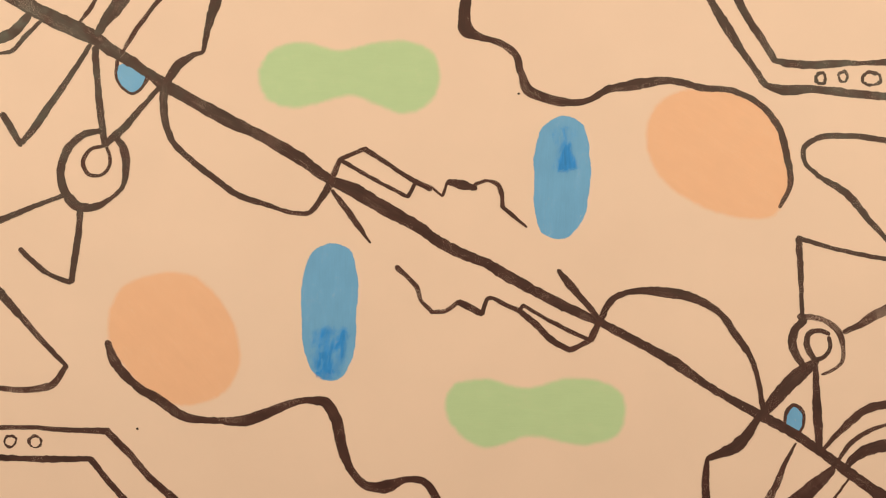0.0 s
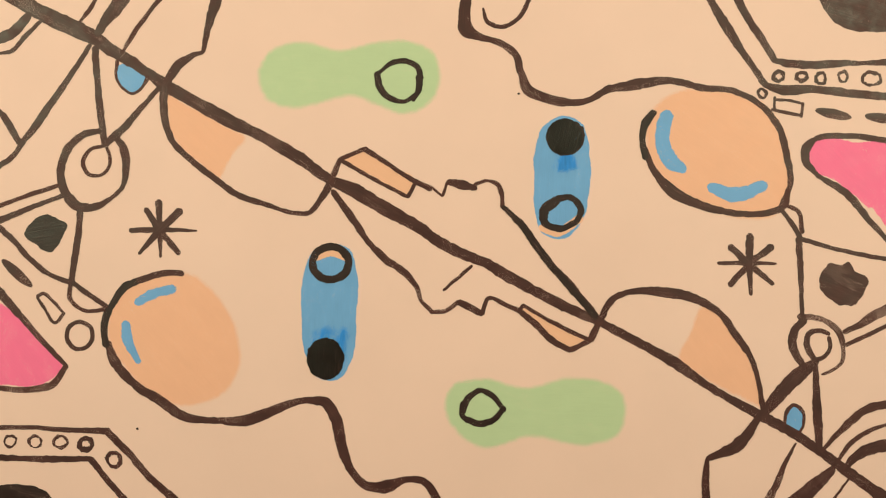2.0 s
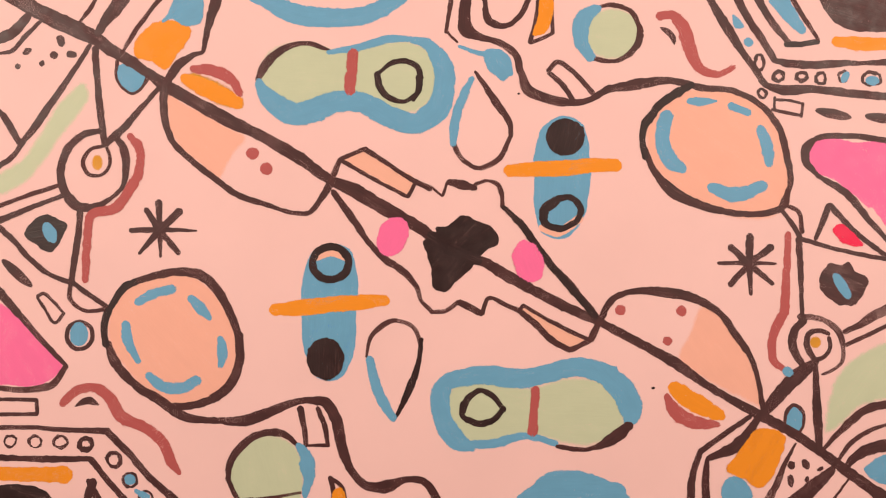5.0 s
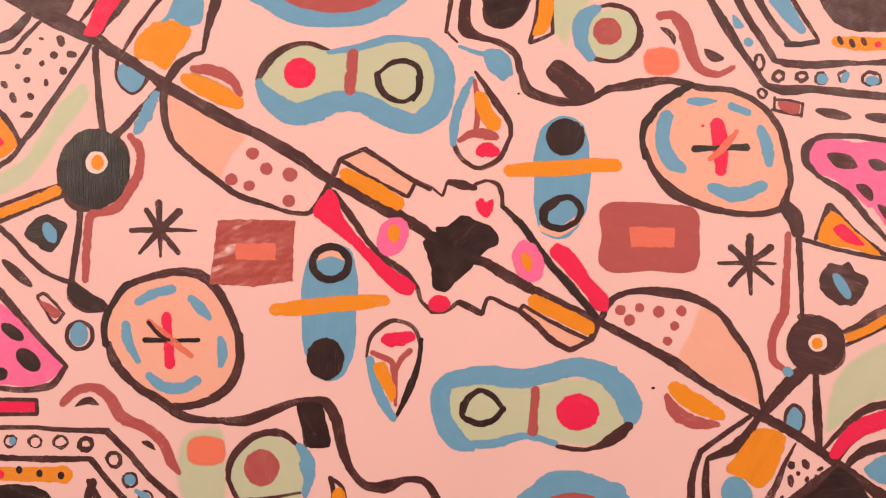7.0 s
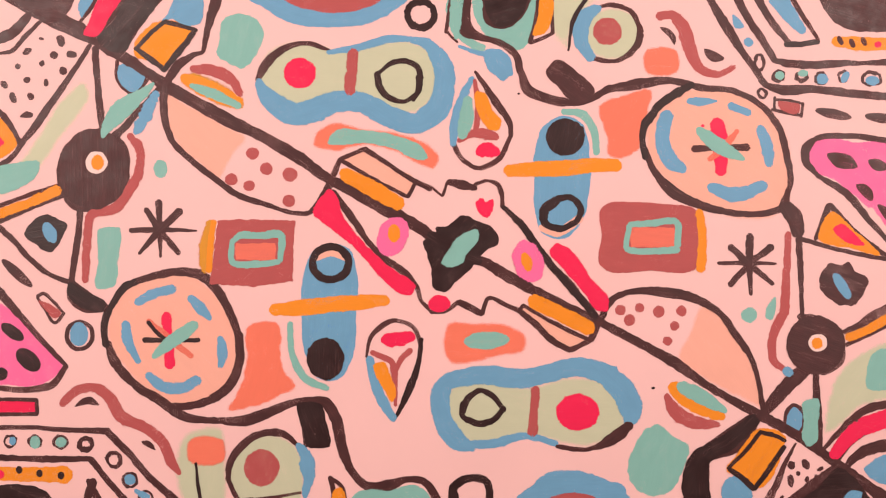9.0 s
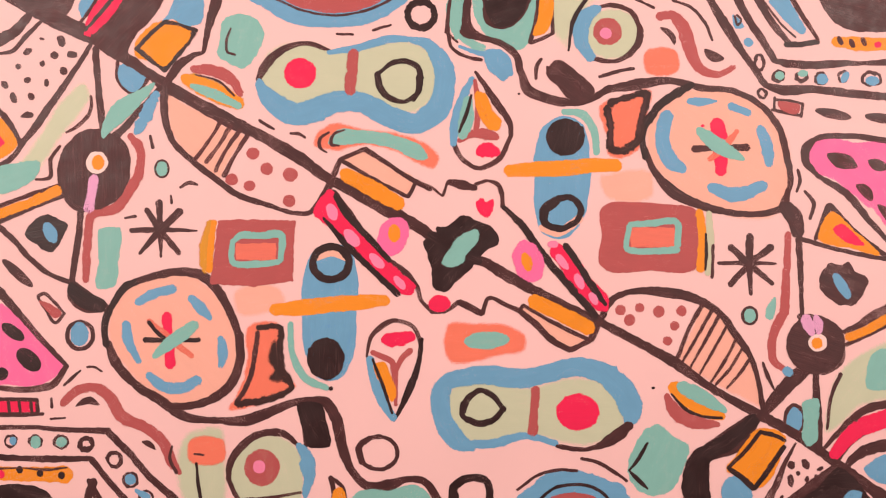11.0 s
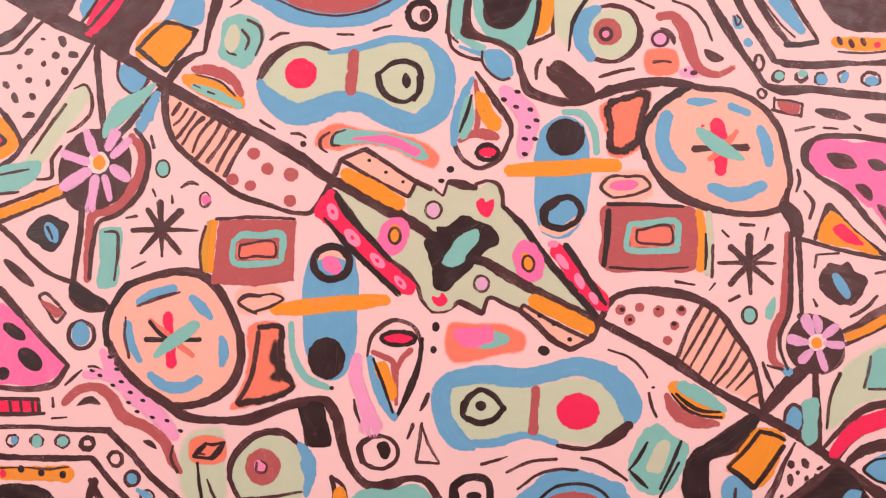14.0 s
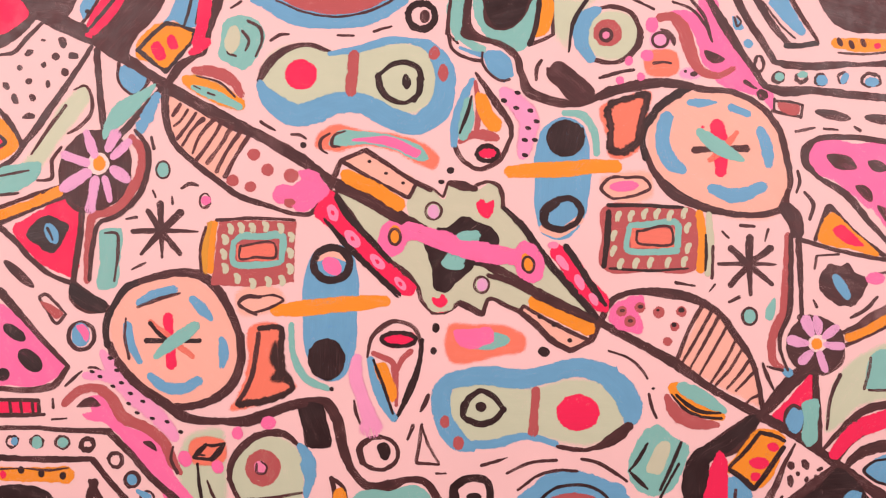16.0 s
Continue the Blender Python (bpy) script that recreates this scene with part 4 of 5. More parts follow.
S(0, "black", "1400,895,28 1440,862,26 1475,830,13")
S(0, "wash", "1502,848,4 1470,890,5")
S(2.5, "black", "1222,892,15 1226,840,13 1240,797,10")
S(3.0, "black", "1238,800,10 1280,770,10 1328,737,9")
F(8.4, "ink", "1218,892 1226,800 1262,780 1338,736 1325,765 1290,800 1258,812 1254,850 1256,892")
S(8.42, "ink", "1338,744,16 1290,786,22 1246,812,26 1238,850,24 1238,892,24")
# darker black here: the view's corner darkening is put into the fill colour
F(5.2, "ink", "1408,892 1450,860 1482,828 1530,868 1545,892")
S(5.7, "red", "1474,806,20 1515,762,30 1575,738,32", rough=1.3)
F(4.3, "blue", "1575,802 1545,815 1528,830 1545,850 1575,860", rough=1.3)
S(13.2, "ink", "1575,812,4 1545,818,5 1530,832,6 1548,850,5 1575,860,5")
F(4.2, "blue", "1280,892 1284,848 1300,842 1330,868 1332,892", rough=1.4)
S(13.4, "black", "1302,866,6 1300,892,7")
F(15.4, "red", "1248,892 1252,845 1262,812 1274,797 1286,812 1288,850 1284,892", rough=1.4)
F(15.7, "red", "1362,745 1376,724 1396,703 1420,676 1438,653 1447,668 1448,705 1440,716 1402,726 1392,746 1378,753", rough=1.6, under=True)
S(15.75, "black", "1345,735,13 1385,692,18 1438,645,12")
F(8.6, "blue", "1488,892 1506,868 1526,872 1518,892", rough=1.4)
M("dotted_field", "small brown-black dots scattered in a corner field", "painted dots")
for k, (x, y, a, b, r) in enumerate(((1401, 824, 7, 8, -20), (1426, 822, 7, 10, -20), (1452, 830, 6, 4, -20), (1399, 852, 6, 13, -5), (1428, 849, 4, 6, 20), (1384, 880, 3, 3, 0), (1444, 846, 4, 5, 0), (1412, 838, 4, 4, 0))):
    D(4.6 + 0.1 * k, "black", x, y, a, b, r, rough=3)
M("amber_lozenge", "amber square with black outline and red petals", "painted square", "amber squares")
F(3.55, "orange", "1284,830 1302,806 1346,758 1390,774 1386,800 1338,864 1318,850", rough=1.8)
S(8.7, "ink", "1288,829,6 1318,800,8 1345,766,7")
S(8.75, "ink", "1344,765,7 1368,770,8 1390,780,6")
S(8.85, "ink", "1290,830,7 1312,845,11 1334,865,11")
S(8.95, "ink", "1335,866,9 1360,832,10 1388,790,8")
F(15.7, "red", "1357,788 1370,782 1380,794 1370,800 1360,796", rough=1.5)
D(15.7, "red", 1343, 819, 18, 11, rough=1.8)
D(15.8, "red", 1337, 843, 10, 8, -30, rough=1.6)
M("blue_chip", "small blue chip under the diagonal line", "painted chip", "blue chips")
F(-1, "blue", "1388,740 1396,722 1408,716 1420,728 1420,755 1410,768 1396,758")
S(0, "wash", "1388,752,5 1391,732,7 1405,717,7 1420,728,7 1421,755,5 1411,771,5")
F(7.4, "teal", "1420,712 1446,706 1448,750 1444,785 1430,792 1420,780 1422,745", rough=1.4)
F(15.71, "blue", "1390,742 1402,732 1418,724 1418,760 1408,768 1394,756")
M("green_ribbon", "pale sage ribbon with dark edging on the wall", "painted ribbon", "sage ribbons")
F(2.6, "green", "1575,604 1530,622 1488,655 1466,705 1464,768 1490,752 1520,722 1575,704", soft=8)
F(8.2, "teal", "1575,616 1545,625 1534,655 1532,685 1575,690", rough=1.4)
S(10.9, "black", "1488,662,8 1472,700,7 1464,760,5")
S(12.3, "wash", "1542,632,6 1538,660,6 1530,688,6")
S(12.5, "black", "1538,690,5 1575,690,5")

# ---- the two meandering lines ----
M("meander", "meandering brown-black brush line", "painted line", "meanders")
S(0, "black", "826,-8,19 822,30,22 824,50,27 850,66,14 885,76,12 914,100,14 922,130,13 935,160,19 960,172,18 990,180,16 1035,180,11 1078,157,14")
S(0, "black", "1075,158,13 1120,151,19 1185,143,13 1240,155,12 1300,162,11 1345,185,11 1375,220,12 1393,280,12 1398,330,10 1380,367,7")
S(12.4, "black", "1060,170,14 1110,152,17 1190,146,15 1228,153,10")
S(2.9, "black", "1015,178,9 995,150,10 970,128,8")
S(2.95, "black", "970,126,9 986,110,9 1010,124,9 1050,166,9")
F(5.6, "black", "966,128 978,112 996,110 1022,128 1052,162 1040,180 1012,178 985,152")
M("meander", "meandering brown-black brush line", "painted line", "meanders")
S(0, "black", "190,606,12 203,640,18 240,682,15 285,710,18 318,734,17 390,745,12 432,745,20 490,724,17 525,711,12 560,708,12")
S(0, "black", "548,709,14 575,712,19 592,735,20 605,790,20 625,838,14 650,860,16 690,860,22 715,850,12 745,850,13 780,892,16")
S(13.0, "black", "205,640,16 245,684,17 290,714,18 322,738,16 390,745,13 440,744,18 500,722,15 540,712,13")
S(2.9, "black", "531,722,13 538,755,10 542,790,8")
S(2.95, "black", "542,789,5 582,788,7")
S(3.0, "black", "562,722,9 575,755,10 580,788,7")
F(5.4, "ink", "526,716 568,716 578,750 584,788 544,790 534,755")
D(0, "ink", 243, 759, 2.2, 2, rough=0.3)

# ---- round eyes of sage with brown ----
EYES = "sage rounds with a brown core"
M("round_eye", "sage round with blue side, brown core and rose dot", "painted round", EYES)
D(2.5, "green", 1084, 60, 53, 46, soft=6)
S(2.7, "black", "1132,45,9 1130,75,12 1110,102,4")
S(2.95, "black", "1045,103,9 1090,108,8 1118,92,11 1136,62,10")
S(3.0, "wash", "1045,18,5 1080,9,8 1118,22,9 1136,58,9")
S(3.3, "blue", "1056,14,16 1032,34,20 1026,58,14")
S(4.0, "blue", "1060,14,14 1034,32,30 1028,70,26 1046,104,18")
D(5.5, "brown", 1075, 56, 26, 25, rough=1.6)
D(9.6, "candy", 1072, 59, 11, 10, rough=1.6)
R(12.6, "black", 1072, 60, 10, 10, 7)
M("round_eye", "sage round with blue side, brown core and rose dot", "painted round", EYES)
F(2.5, "green", "405,835 420,795 460,770 500,774 530,800 538,840 530,892 420,892", soft=6)
S(2.6, "black", "402,848,6 412,812,11 450,774,7")
S(2.9, "black", "405,850,9 405,828,12 428,788,13 462,768,13 500,768,13 530,790,6")
S(2.95, "black", "402,845,9 412,868,9 425,892,8")
S(3.0, "wash", "424,886,8 480,881,6 533,872,5")
S(3.35, "blue", "538,818,22 545,840,20 540,880,8")
S(3.95, "blue", "528,788,14 545,815,22 546,845,20 538,876,8")
D(5.5, "brown", 463, 828, 32, 33, rough=1.6)
D(9.6, "candy", 458, 827, 11, 12, rough=1.6)
S(12.6, "black", "452,820,5 452,835,5 466,838,5 470,826,4 460,816,4")

# ---- top and bottom arches ----
ARCH = "blue arches over brown"
M("blue_arch", "broad blue arch around a brown field", "painted arch", ARCH)
S(3.35, "blue", "445,-8,22 500,15,20 538,36,14")
S(3.6, "blue", "455,-8,22 520,24,36 590,32,34 650,26,32 715,-8,26")
F(5.2, "brown", "486,-8 530,14 590,24 650,14 690,-8")
S(10.6, "black", "486,-2,4 540,20,4 600,27,4 660,14,5 700,-6,4")
M("blue_arch", "broad blue arch around a brown field", "painted arch", ARCH)
D(3.45, "blue", 1085, 872, 24, 20)
S(3.75, "blue", "935,875,10 970,852,26 1030,852,34 1090,878,30 1118,900,24")
F(4.4, "blue", "900,892 945,858 1000,838 1045,840 1085,858 1120,892")
F(5.2, "brown", "950,892 985,876 1020,872 1055,880 1070,892")
S(10.8, "ink", "955,884,5 980,865,6 1010,858,6 1040,860,6 1065,872,6 1082,890,5")
S(10.4, "black", "915,868,5 955,840,6 990,832,6 1022,834,5")

# ---- teal and amber cluster at the top ----
M("top_cluster", "teal and amber slabs between black uprights", "painted cluster")
S(2.5, "wash", "789,58,6 800,-8,9")
S(3.1, "wash", "790,55,5 800,66,5 810,75,4")
S(1.3, "black", "855,15,4 862,38,8 885,48,8 915,35,8 940,-8,9")
S(2.3, "black", "856,-8,9 868,36,9 895,46,9 922,25,9 938,-8,9")
S(2.5, "black", "938,76,8 948,40,9 956,-8,11")
S(2.45, "black", "976,-8,7 978,58,7")
S(2.48, "black", "938,76,7 960,68,7 980,58,6")
F(3.3, "orange", "944,64 952,30 960,-8 973,-8 975,42 966,58")
S(3.35, "blue", "812,82,6 850,95,9 890,100,14 905,132,9")
F(4.9, "blue", "855,92 880,86 900,98 906,128 892,144 872,132 858,112")
F(5.4, "ink", "858,-8 934,-8 925,25 905,44 880,48 866,34")
S(7.45, "teal", "810,-8,24 806,40,20 808,68,8")
F(7.8, "teal", "798,-8 826,-8 818,52 836,68 860,84 858,92 816,74 800,58", rough=1.3, under=True)
F(7.9, "teal", "836,-8 952,-8 945,45 935,78 918,90 888,82 860,62 842,35", rough=1.3, under=True)
S(7.92, "teal", "852,40,8 872,58,12 900,64,14 930,45,10")
S(10.0, "black", "797,-8,6 792,50,7 800,85,6 830,102,7 852,106,7")
S(11.4, "black", "853,90,4 852,105,5 868,130,5 888,141,5 902,138,4")
S(11.1, "ink", "936,78,9 948,45,9 955,-8,9")
M("sage_patch", "thin sage wash behind a round eye", "painted patch", "sage washes")
F(6.4, "green", "975,-8 1020,-8 1055,-8 1020,40 1000,85 985,70", soft=12)
S(8.9, "ink", "1040,-6,8 1015,35,8 1006,90,4")
M("sage_patch", "thin sage wash behind a round eye", "painted patch", "sage washes")
F(6.4, "green", "332,765 395,760 398,800 402,850 398,892 330,892", soft=10)
S(8.9, "ink", "347,820,5 350,855,7 355,892,6")
S(12.3, "black", "364,850,3 372,872,6 382,892,5")
M("coral_chip", "small coral rectangle with a dark mark", "painted chip", "coral chips")
F(7.0, "coral", "1140,93 1198,91 1202,124 1142,127", soft=4)
S(11.2, "black", "1156,110,6 1175,108,5 1188,110,4")
M("coral_chip", "small coral rectangle with a dark mark", "painted chip", "coral chips")
F(7.0, "coral", "332,783 396,781 398,814 334,815", soft=4, under=False)
S(10.8, "black", "343,804,4 360,806,4")
S(12.7, "ink", "340,810,7 352,797,10 363,786,6")
S(12.72, "ink", "361,787,5 378,788,6 396,784,5")
S(12.74, "ink", "395,785,5 384,801,13 371,814,9")
S(12.76, "ink", "373,813,6 357,812,6 340,810,5")

# ---- coral ribbons ----
M("coral_ribbon", "coral ribbon with teal and pink core", "painted ribbon", "coral ribbons")
F(7.1, "coral", "554,256 562,232 590,218 640,228 700,235 760,258 778,278 768,298 740,290 700,270 640,258 590,268", soft=5)
F(7.7, "teal", "580,255 592,232 640,230 700,240 750,264 758,280 740,284 700,266 640,254 600,258")
S(10.6, "black", "582,234,4 566,246,6 566,262,6 578,270,4")
S(10.8, "black", "610,230,3 590,238,5 586,256,6 600,258,4")
F(13.7, "pink", "616,246 650,240 690,240 725,255 745,270 740,276 700,262 660,252", rough=1.2)
M("coral_ribbon", "coral blob with teal and pink core", "painted ribbon", "coral ribbons")
F(7.15, "coral", "784,600 792,574 840,572 900,576 932,598 928,620 890,630 790,634", soft=6)
D(7.7, "teal", 861, 603, 41, 16, -3)
F(13.7, "pink", "802,585 830,580 872,584 875,600 855,612 830,618 806,605", rough=1.8)

# ---- amber and teal pods ----
POD = "amber pods with a brown rim"
M("pod", "amber pod with brown rim and teal stripe", "painted pod", POD)
S(3.2, "gold", "325,138,20 350,148,34 390,168,34 425,186,22", rough=1.6)
S(3.25, "orange", "325,138,18 350,150,28 390,168,30 424,184,22", rough=1.4)
S(4.9, "brown", "340,122,14 375,125,20 408,140,20 426,168,12")
S(7.7, "teal", "338,152,10 370,164,18 424,188,12")
S(12.7, "black", "340,150,3 352,156,3")
S(12.75, "black", "365,162,4 378,167,3")
S(10.9, "black", "345,132,3 390,146,4 414,170,4")
M("pod", "amber pod with brown rim and teal stripe", "painted pod", POD)
S(3.2, "orange", "1190,686,26 1225,710,34 1278,738,20", rough=1.5)
S(4.9, "brown", "1180,700,12 1195,728,24 1230,748,24 1272,752,10", rough=1.4)
S(7.8, "teal", "1204,684,22 1240,702,28 1284,728,10")
S(10.7, "ink", "1188,698,4 1210,722,6 1245,738,5 1278,740,5")
S(13.5, "ink", "1196,698,4 1220,718,8 1240,728,7 1276,731,4")

# ---- teal patches ----
TEAL = "teal patches"
M("teal_patch", "teal patch with black inner marks and cream core", "painted patch", TEAL)
F(7.95, "teal", "388,70 398,32 425,24 455,34 466,58 452,100 430,122 402,112 384,100", rough=1.8)
S(10.8, "black", "408,50,4 400,75,5 402,92,5 416,97,4")
S(11.9, "black", "436,34,6 458,48,7 462,65,6 450,98,4")
S(12.3, "black", "426,52,5 438,70,6 432,88,4")
D(13.8, "cream", 409, 68, 14, 26, 10, rough=1.6)
M("teal_patch", "teal patch with black inner marks and cream core", "painted patch", TEAL)
F(8.0, "teal", "1112,838 1122,790 1140,762 1165,750 1188,770 1218,788 1208,835 1190,868 1160,880 1130,870", rough=1.8)
S(10.8, "ink", "1146,784,5 1128,815,7 1113,834,4")
S(11.0, "ink", "1114,834,4 1130,850,9 1146,866,4")
S(12.6, "ink", "1206,782,6 1190,820,7 1168,868,5")
S(13.4, "ink", "1202,820,5 1185,850,5 1168,882,5")
F(13.9, "cream", "1145,836 1155,800 1170,780 1184,782 1180,815 1165,840", rough=1.2)
M("teal_bar", "upright teal bar with black shading line", "painted bar", TEAL)
F(8.15, "teal", "176,406 210,402 210,460 200,508 172,512 174,460", rough=1.4)
S(12.0, "black", "182,411,4 203,412,6 206,440,6 199,497,4")
M("teal_arc", "curved teal stroke beside a blue oval", "painted arc", "teal arcs")
S(8.3, "teal", "996,198,10 1030,202,14 1048,225,15 1056,272,12")
M("teal_arc", "curved teal stroke beside a blue oval", "painted arc", "teal arcs")
S(8.3, "teal", "513,572,10 518,630,12 540,670,14 580,688,10")
D(10.5, "ink", 585, 688, 4, 4)
M("teal_bead", "small teal bead with a dark ring", "painted bead", "teal beads")
D(7.9, "teal", 284, 299, 13, 17, rough=1.6)
R(11.0, "black", 286, 299, 12, 15, 4)
M("teal_bead", "small teal bead with a dark ring", "painted bead", "teal beads")
D(7.9, "teal", 1326, 558, 15, 14, rough=1.6)
R(10.9, "black", 1327, 559, 13, 15, 5)
M("teal_bead", "small teal leaf-shaped dab", "painted bead", "teal beads")
F(8.4, "teal", "1355,548 1372,526 1372,552 1364,568 1356,565", rough=1.2)

# ---- black and thin rings ----
M("black_ring", "thick black ring with a dark pupil", "painted ring", "black rings")
R(8.8, "ink", 745, 26, 24, 23, 12, rough=1.6)
D(13.3, "black", 750, 27, 9, 12, rough=1.8)
M("black_ring", "thick black ring with a dark pupil", "painted ring", "black rings")
S(8.8, "ink", "805,895,20 804,862,16 835,846,14 860,852,14 868,895,13")
D(11.9, "ink", 838, 880, 14, 8)
M("black_ring", "black ring with a dark pointed pupil", "painted ring", "black rings")
R(10.8, "black", 669, 802, 34, 29, 8, rough=1.4)
S(10.9, "black", "640,820,12 636,790,12 655,775,9")
F(13.4, "ink", "665,790 682,782 690,798 682,815 674,812 668,800", rough=1.6)
M("line_triangle", "narrow triangle drawn in thin black line", "painted triangle")
S(12.35, "wash", "745,750,6 740,790,7 735,818,6")
S(12.4, "wash", "735,819,6 776,822,5")
S(12.45, "wash", "744,752,5 758,790,6 776,820,4")
M("teal_pool", "teal pool under a meandering line", "painted patch")
F(7.9, "teal", "610,892 640,868 690,868 730,858 755,870 768,892")
M("amber_spike", "small black spike with an amber foot", "painted spike")
S(2.45, "black", "584,845,9 590,870,9 588,892,6")
S(2.7, "black", "584,845,7 605,862,8 612,892,6")
F(3.5, "orange", "592,866 603,862 611,876 612,892 590,892")

# ---- peach lozenges and rose beads ----
M("peach_lozenge", "thin peach lozenge with black outline and pink core", "painted lozenge", "peach lozenges")
F(9.8, "peachsoft", "1062,312 1080,306 1155,308 1156,345 1068,345", soft=7)
S(11.4, "black", "1110,312,4 1078,314,6 1064,332,6 1080,348,5 1112,348,4")
S(12.7, "black", "1105,313,5 1140,315,6 1151,330,6 1130,342,6 1108,348,5")
D(13.7, "pink", 1104, 328, 27, 10, -4, rough=1.2)
M("peach_lozenge", "thin peach lozenge with black outline", "painted lozenge", "peach lozenges")
F(9.8, "peachsoft", "412,520 500,516 506,532 470,556 420,556", soft=7)
S(11.4, "black", "455,524,4 485,522,5 499,529,5 480,542,6 445,553,4")
S(12.7, "black", "460,524,6 430,526,9 420,535,7 435,548,6 452,556,6")
M("rose_bead", "rose bead ringed in brown-black", "painted bead", "rose beads")
R(12.2, "wash", 360, 354, 9, 13, 4, rough=1.6)
D(13.35, "pink", 362, 353, 10, 9, rough=1.8)
S(13.4, "wash", "354,366,3 364,364,5 371,358,3")
M("rose_bead", "rose bead ringed in brown-black", "painted bead", "rose beads")
D(11.9, "rosesoft", 1168, 68, 20, 18, soft=4)
R(12.8, "black", 1168, 68, 14, 13, 5)
M("rose_bead", "thin rose smear with two black specks", "painted bead", "rose beads")
D(12.2, "rosesoft", 1222, 128, 22, 12, soft=5)
D(12.8, "black", 1228, 129, 7, 5)
D(12.85, "black", 1213, 124, 3, 3)
M("pink_berry", "hot pink berry dab on the pale wall", "painted dab", "pink berries")
for k, (x, y, a, b) in enumerate(((1154, 42, 12, 15), (1145, 96, 12, 11), (1113, 106, 8, 9), (1097, 140, 8, 8), (1134, 134, 8, 8))):
    D(14.6 + 0.12 * k, "pink", x, y, a, b, rough=1.6)
M("pink_berry", "hot pink berry dab on the pale wall", "painted dab", "pink berries")
for k, (x, y, a, b) in enumerate(((473, 748, 14, 12), (418, 766, 11, 12), (325, 812, 12, 16), (383, 826, 11, 13))):
    D(14.6 + 0.12 * k, "pink", x, y, a, b, -20, rough=1.6)
D(15.6, "pink", 1550, 492, 18, 12)

# ---- loose dashes ----
M("loose_dash", "loose brown-black dashes sprinkled over the wall", "painted dashes")
S(13.6, "black", "476,70,5 492,60,7 510,58,4")
S(10.2, "black", "595,60,5 625,61,4")
S(10.3, "black", "659,54,5 692,44,4")
S(10.8, "black", "458,213,5 472,222,6 485,229,4")
S(11.0, "black", "513,236,5 528,237,6 540,244,4")
S(14.0, "black", "406,12,4 425,0,6")
S(10.4, "black", "948,140,5 950,118,8 958,104,6")
S(10.5, "black", "970,132,4 968,118,6")
S(10.6, "black", "1060,136,6 1092,127,7 1122,121,6")
S(9.8, "black", "1120,-4,5 1158,14,5")
S(9.9, "black", "1190,0,5 1225,15,6 1250,45,6 1261,72,4")
S(11.1, "black", "1408,231,5 1425,228,6 1443,224,4")
S(12.2, "black", "1458,226,5 1484,228,4")
S(12.3, "black", "1512,222,4 1524,230,7")
S(9.7, "black", "1412,300,5 1416,318,7 1410,340,4")
S(9.9, "black", "1424,338,5 1440,360,8 1434,388,6")
S(11.9, "black", "1310,398,7 1336,399,6")
S(11.9, "black", "1278,408,4 1290,420,5")
S(11.9, "black", "1360,404,6 1354,426,3")
S(10.9, "black", "1262,434,6 1260,492,6")
S(11.9, "black", "1195,499,6 1230,505,4")
S(12.6, "black", "1255,515,3 1266,502,5")
S(11.9, "black", "1290,534,5 1310,524,7")
S(12.2, "black", "1442,475,4 1446,452,6")
S(12.3, "black", "1446,451,4 1486,449,4")
S(12.4, "black", "1440,530,4 1447,543,6")
S(12.3, "black", "1506,562,5 1535,545,8 1554,524,5")
S(13.3, "black", "1550,485,5 1575,480,6")
M("loose_dash", "loose brown-black dashes sprinkled over the wall", "painted dashes")
S(10.2, "black", "318,332,5 335,324,8 349,327,4")
S(10.9, "black", "302,346,4 303,360,6")
S(10.4, "black", "220,386,4 240,383,6")
S(12.4, "black", "230,476,4 255,464,5")
S(10.7, "black", "265,240,5 270,262,7")
S(13.8, "black", "268,335,4 273,348,5")
S(10.5, "black", "153,650,4 165,650,5 180,658,4")
S(10.6, "black", "112,683,4 128,668,6 142,656,4")
S(10.9, "black", "90,705,5 91,722,6")
S(10.1, "black", "88,742,4 115,740,4")
S(11.7, "black", "625,708,4 628,728,6 636,750,4")
S(12.9, "black", "850,824,6 875,817,6 897,810,3")
S(11.8, "black", "895,838,5 935,820,6 985,814,6")
S(10.3, "black", "1028,812,6 1060,820,7 1085,835,7 1110,852,5")
S(11.6, "black", "1076,620,4 1115,635,5 1140,660,5 1146,670,4")
S(12.3, "black", "1148,696,4 1152,715,6 1162,740,5")
S(10.8, "black", "1350,642,5 1358,665,7 1370,690,4")
S(11.9, "black", "1358,648,4 1386,655,6")
S(12.8, "black", "757,698,7 750,715,9 742,728,4")
S(12.9, "black", "720,778,5 730,752,8")
S(14.1, "black", "770,838,5 788,838,4")
M("seed_speck", "small dark specks by the middle figure", "painted specks")
for t, x, y, a, b in ((12.5, 796, 300, 7, 6), (12.6, 780, 320, 6, 4), (12.8, 770, 580, 7, 9), (12.9, 766, 620, 6, 7), (13.0, 962, 622, 11, 9), (12.9, 535, 255, 6, 6), (2.6, 1156, 687, 3, 2), (0, 918, 166, 2, 1.5)):
    D(t, "ink", x, y, a, b, rough=1.8)


# ---- meshes of the marks ----
GX, GY, CELL = 440, 270, 4.0
stack = np.full((GY, GX), 0.00007)   # height of the paint over the wall, cell by cell
low_stack = np.zeros((GY, GX))         # the same for paint that goes round what is there


def cells(x, y):
    return np.clip(((y + 90) / CELL).astype(int), 0, GY - 1), np.clip(((x + 90) / CELL).astype(int), 0, GX - 1)


def wobble(x, y, seed, size, amp):
    return np.array([noise.noise((a / size, b / size, seed)) for a, b in zip(x, y)]) * amp


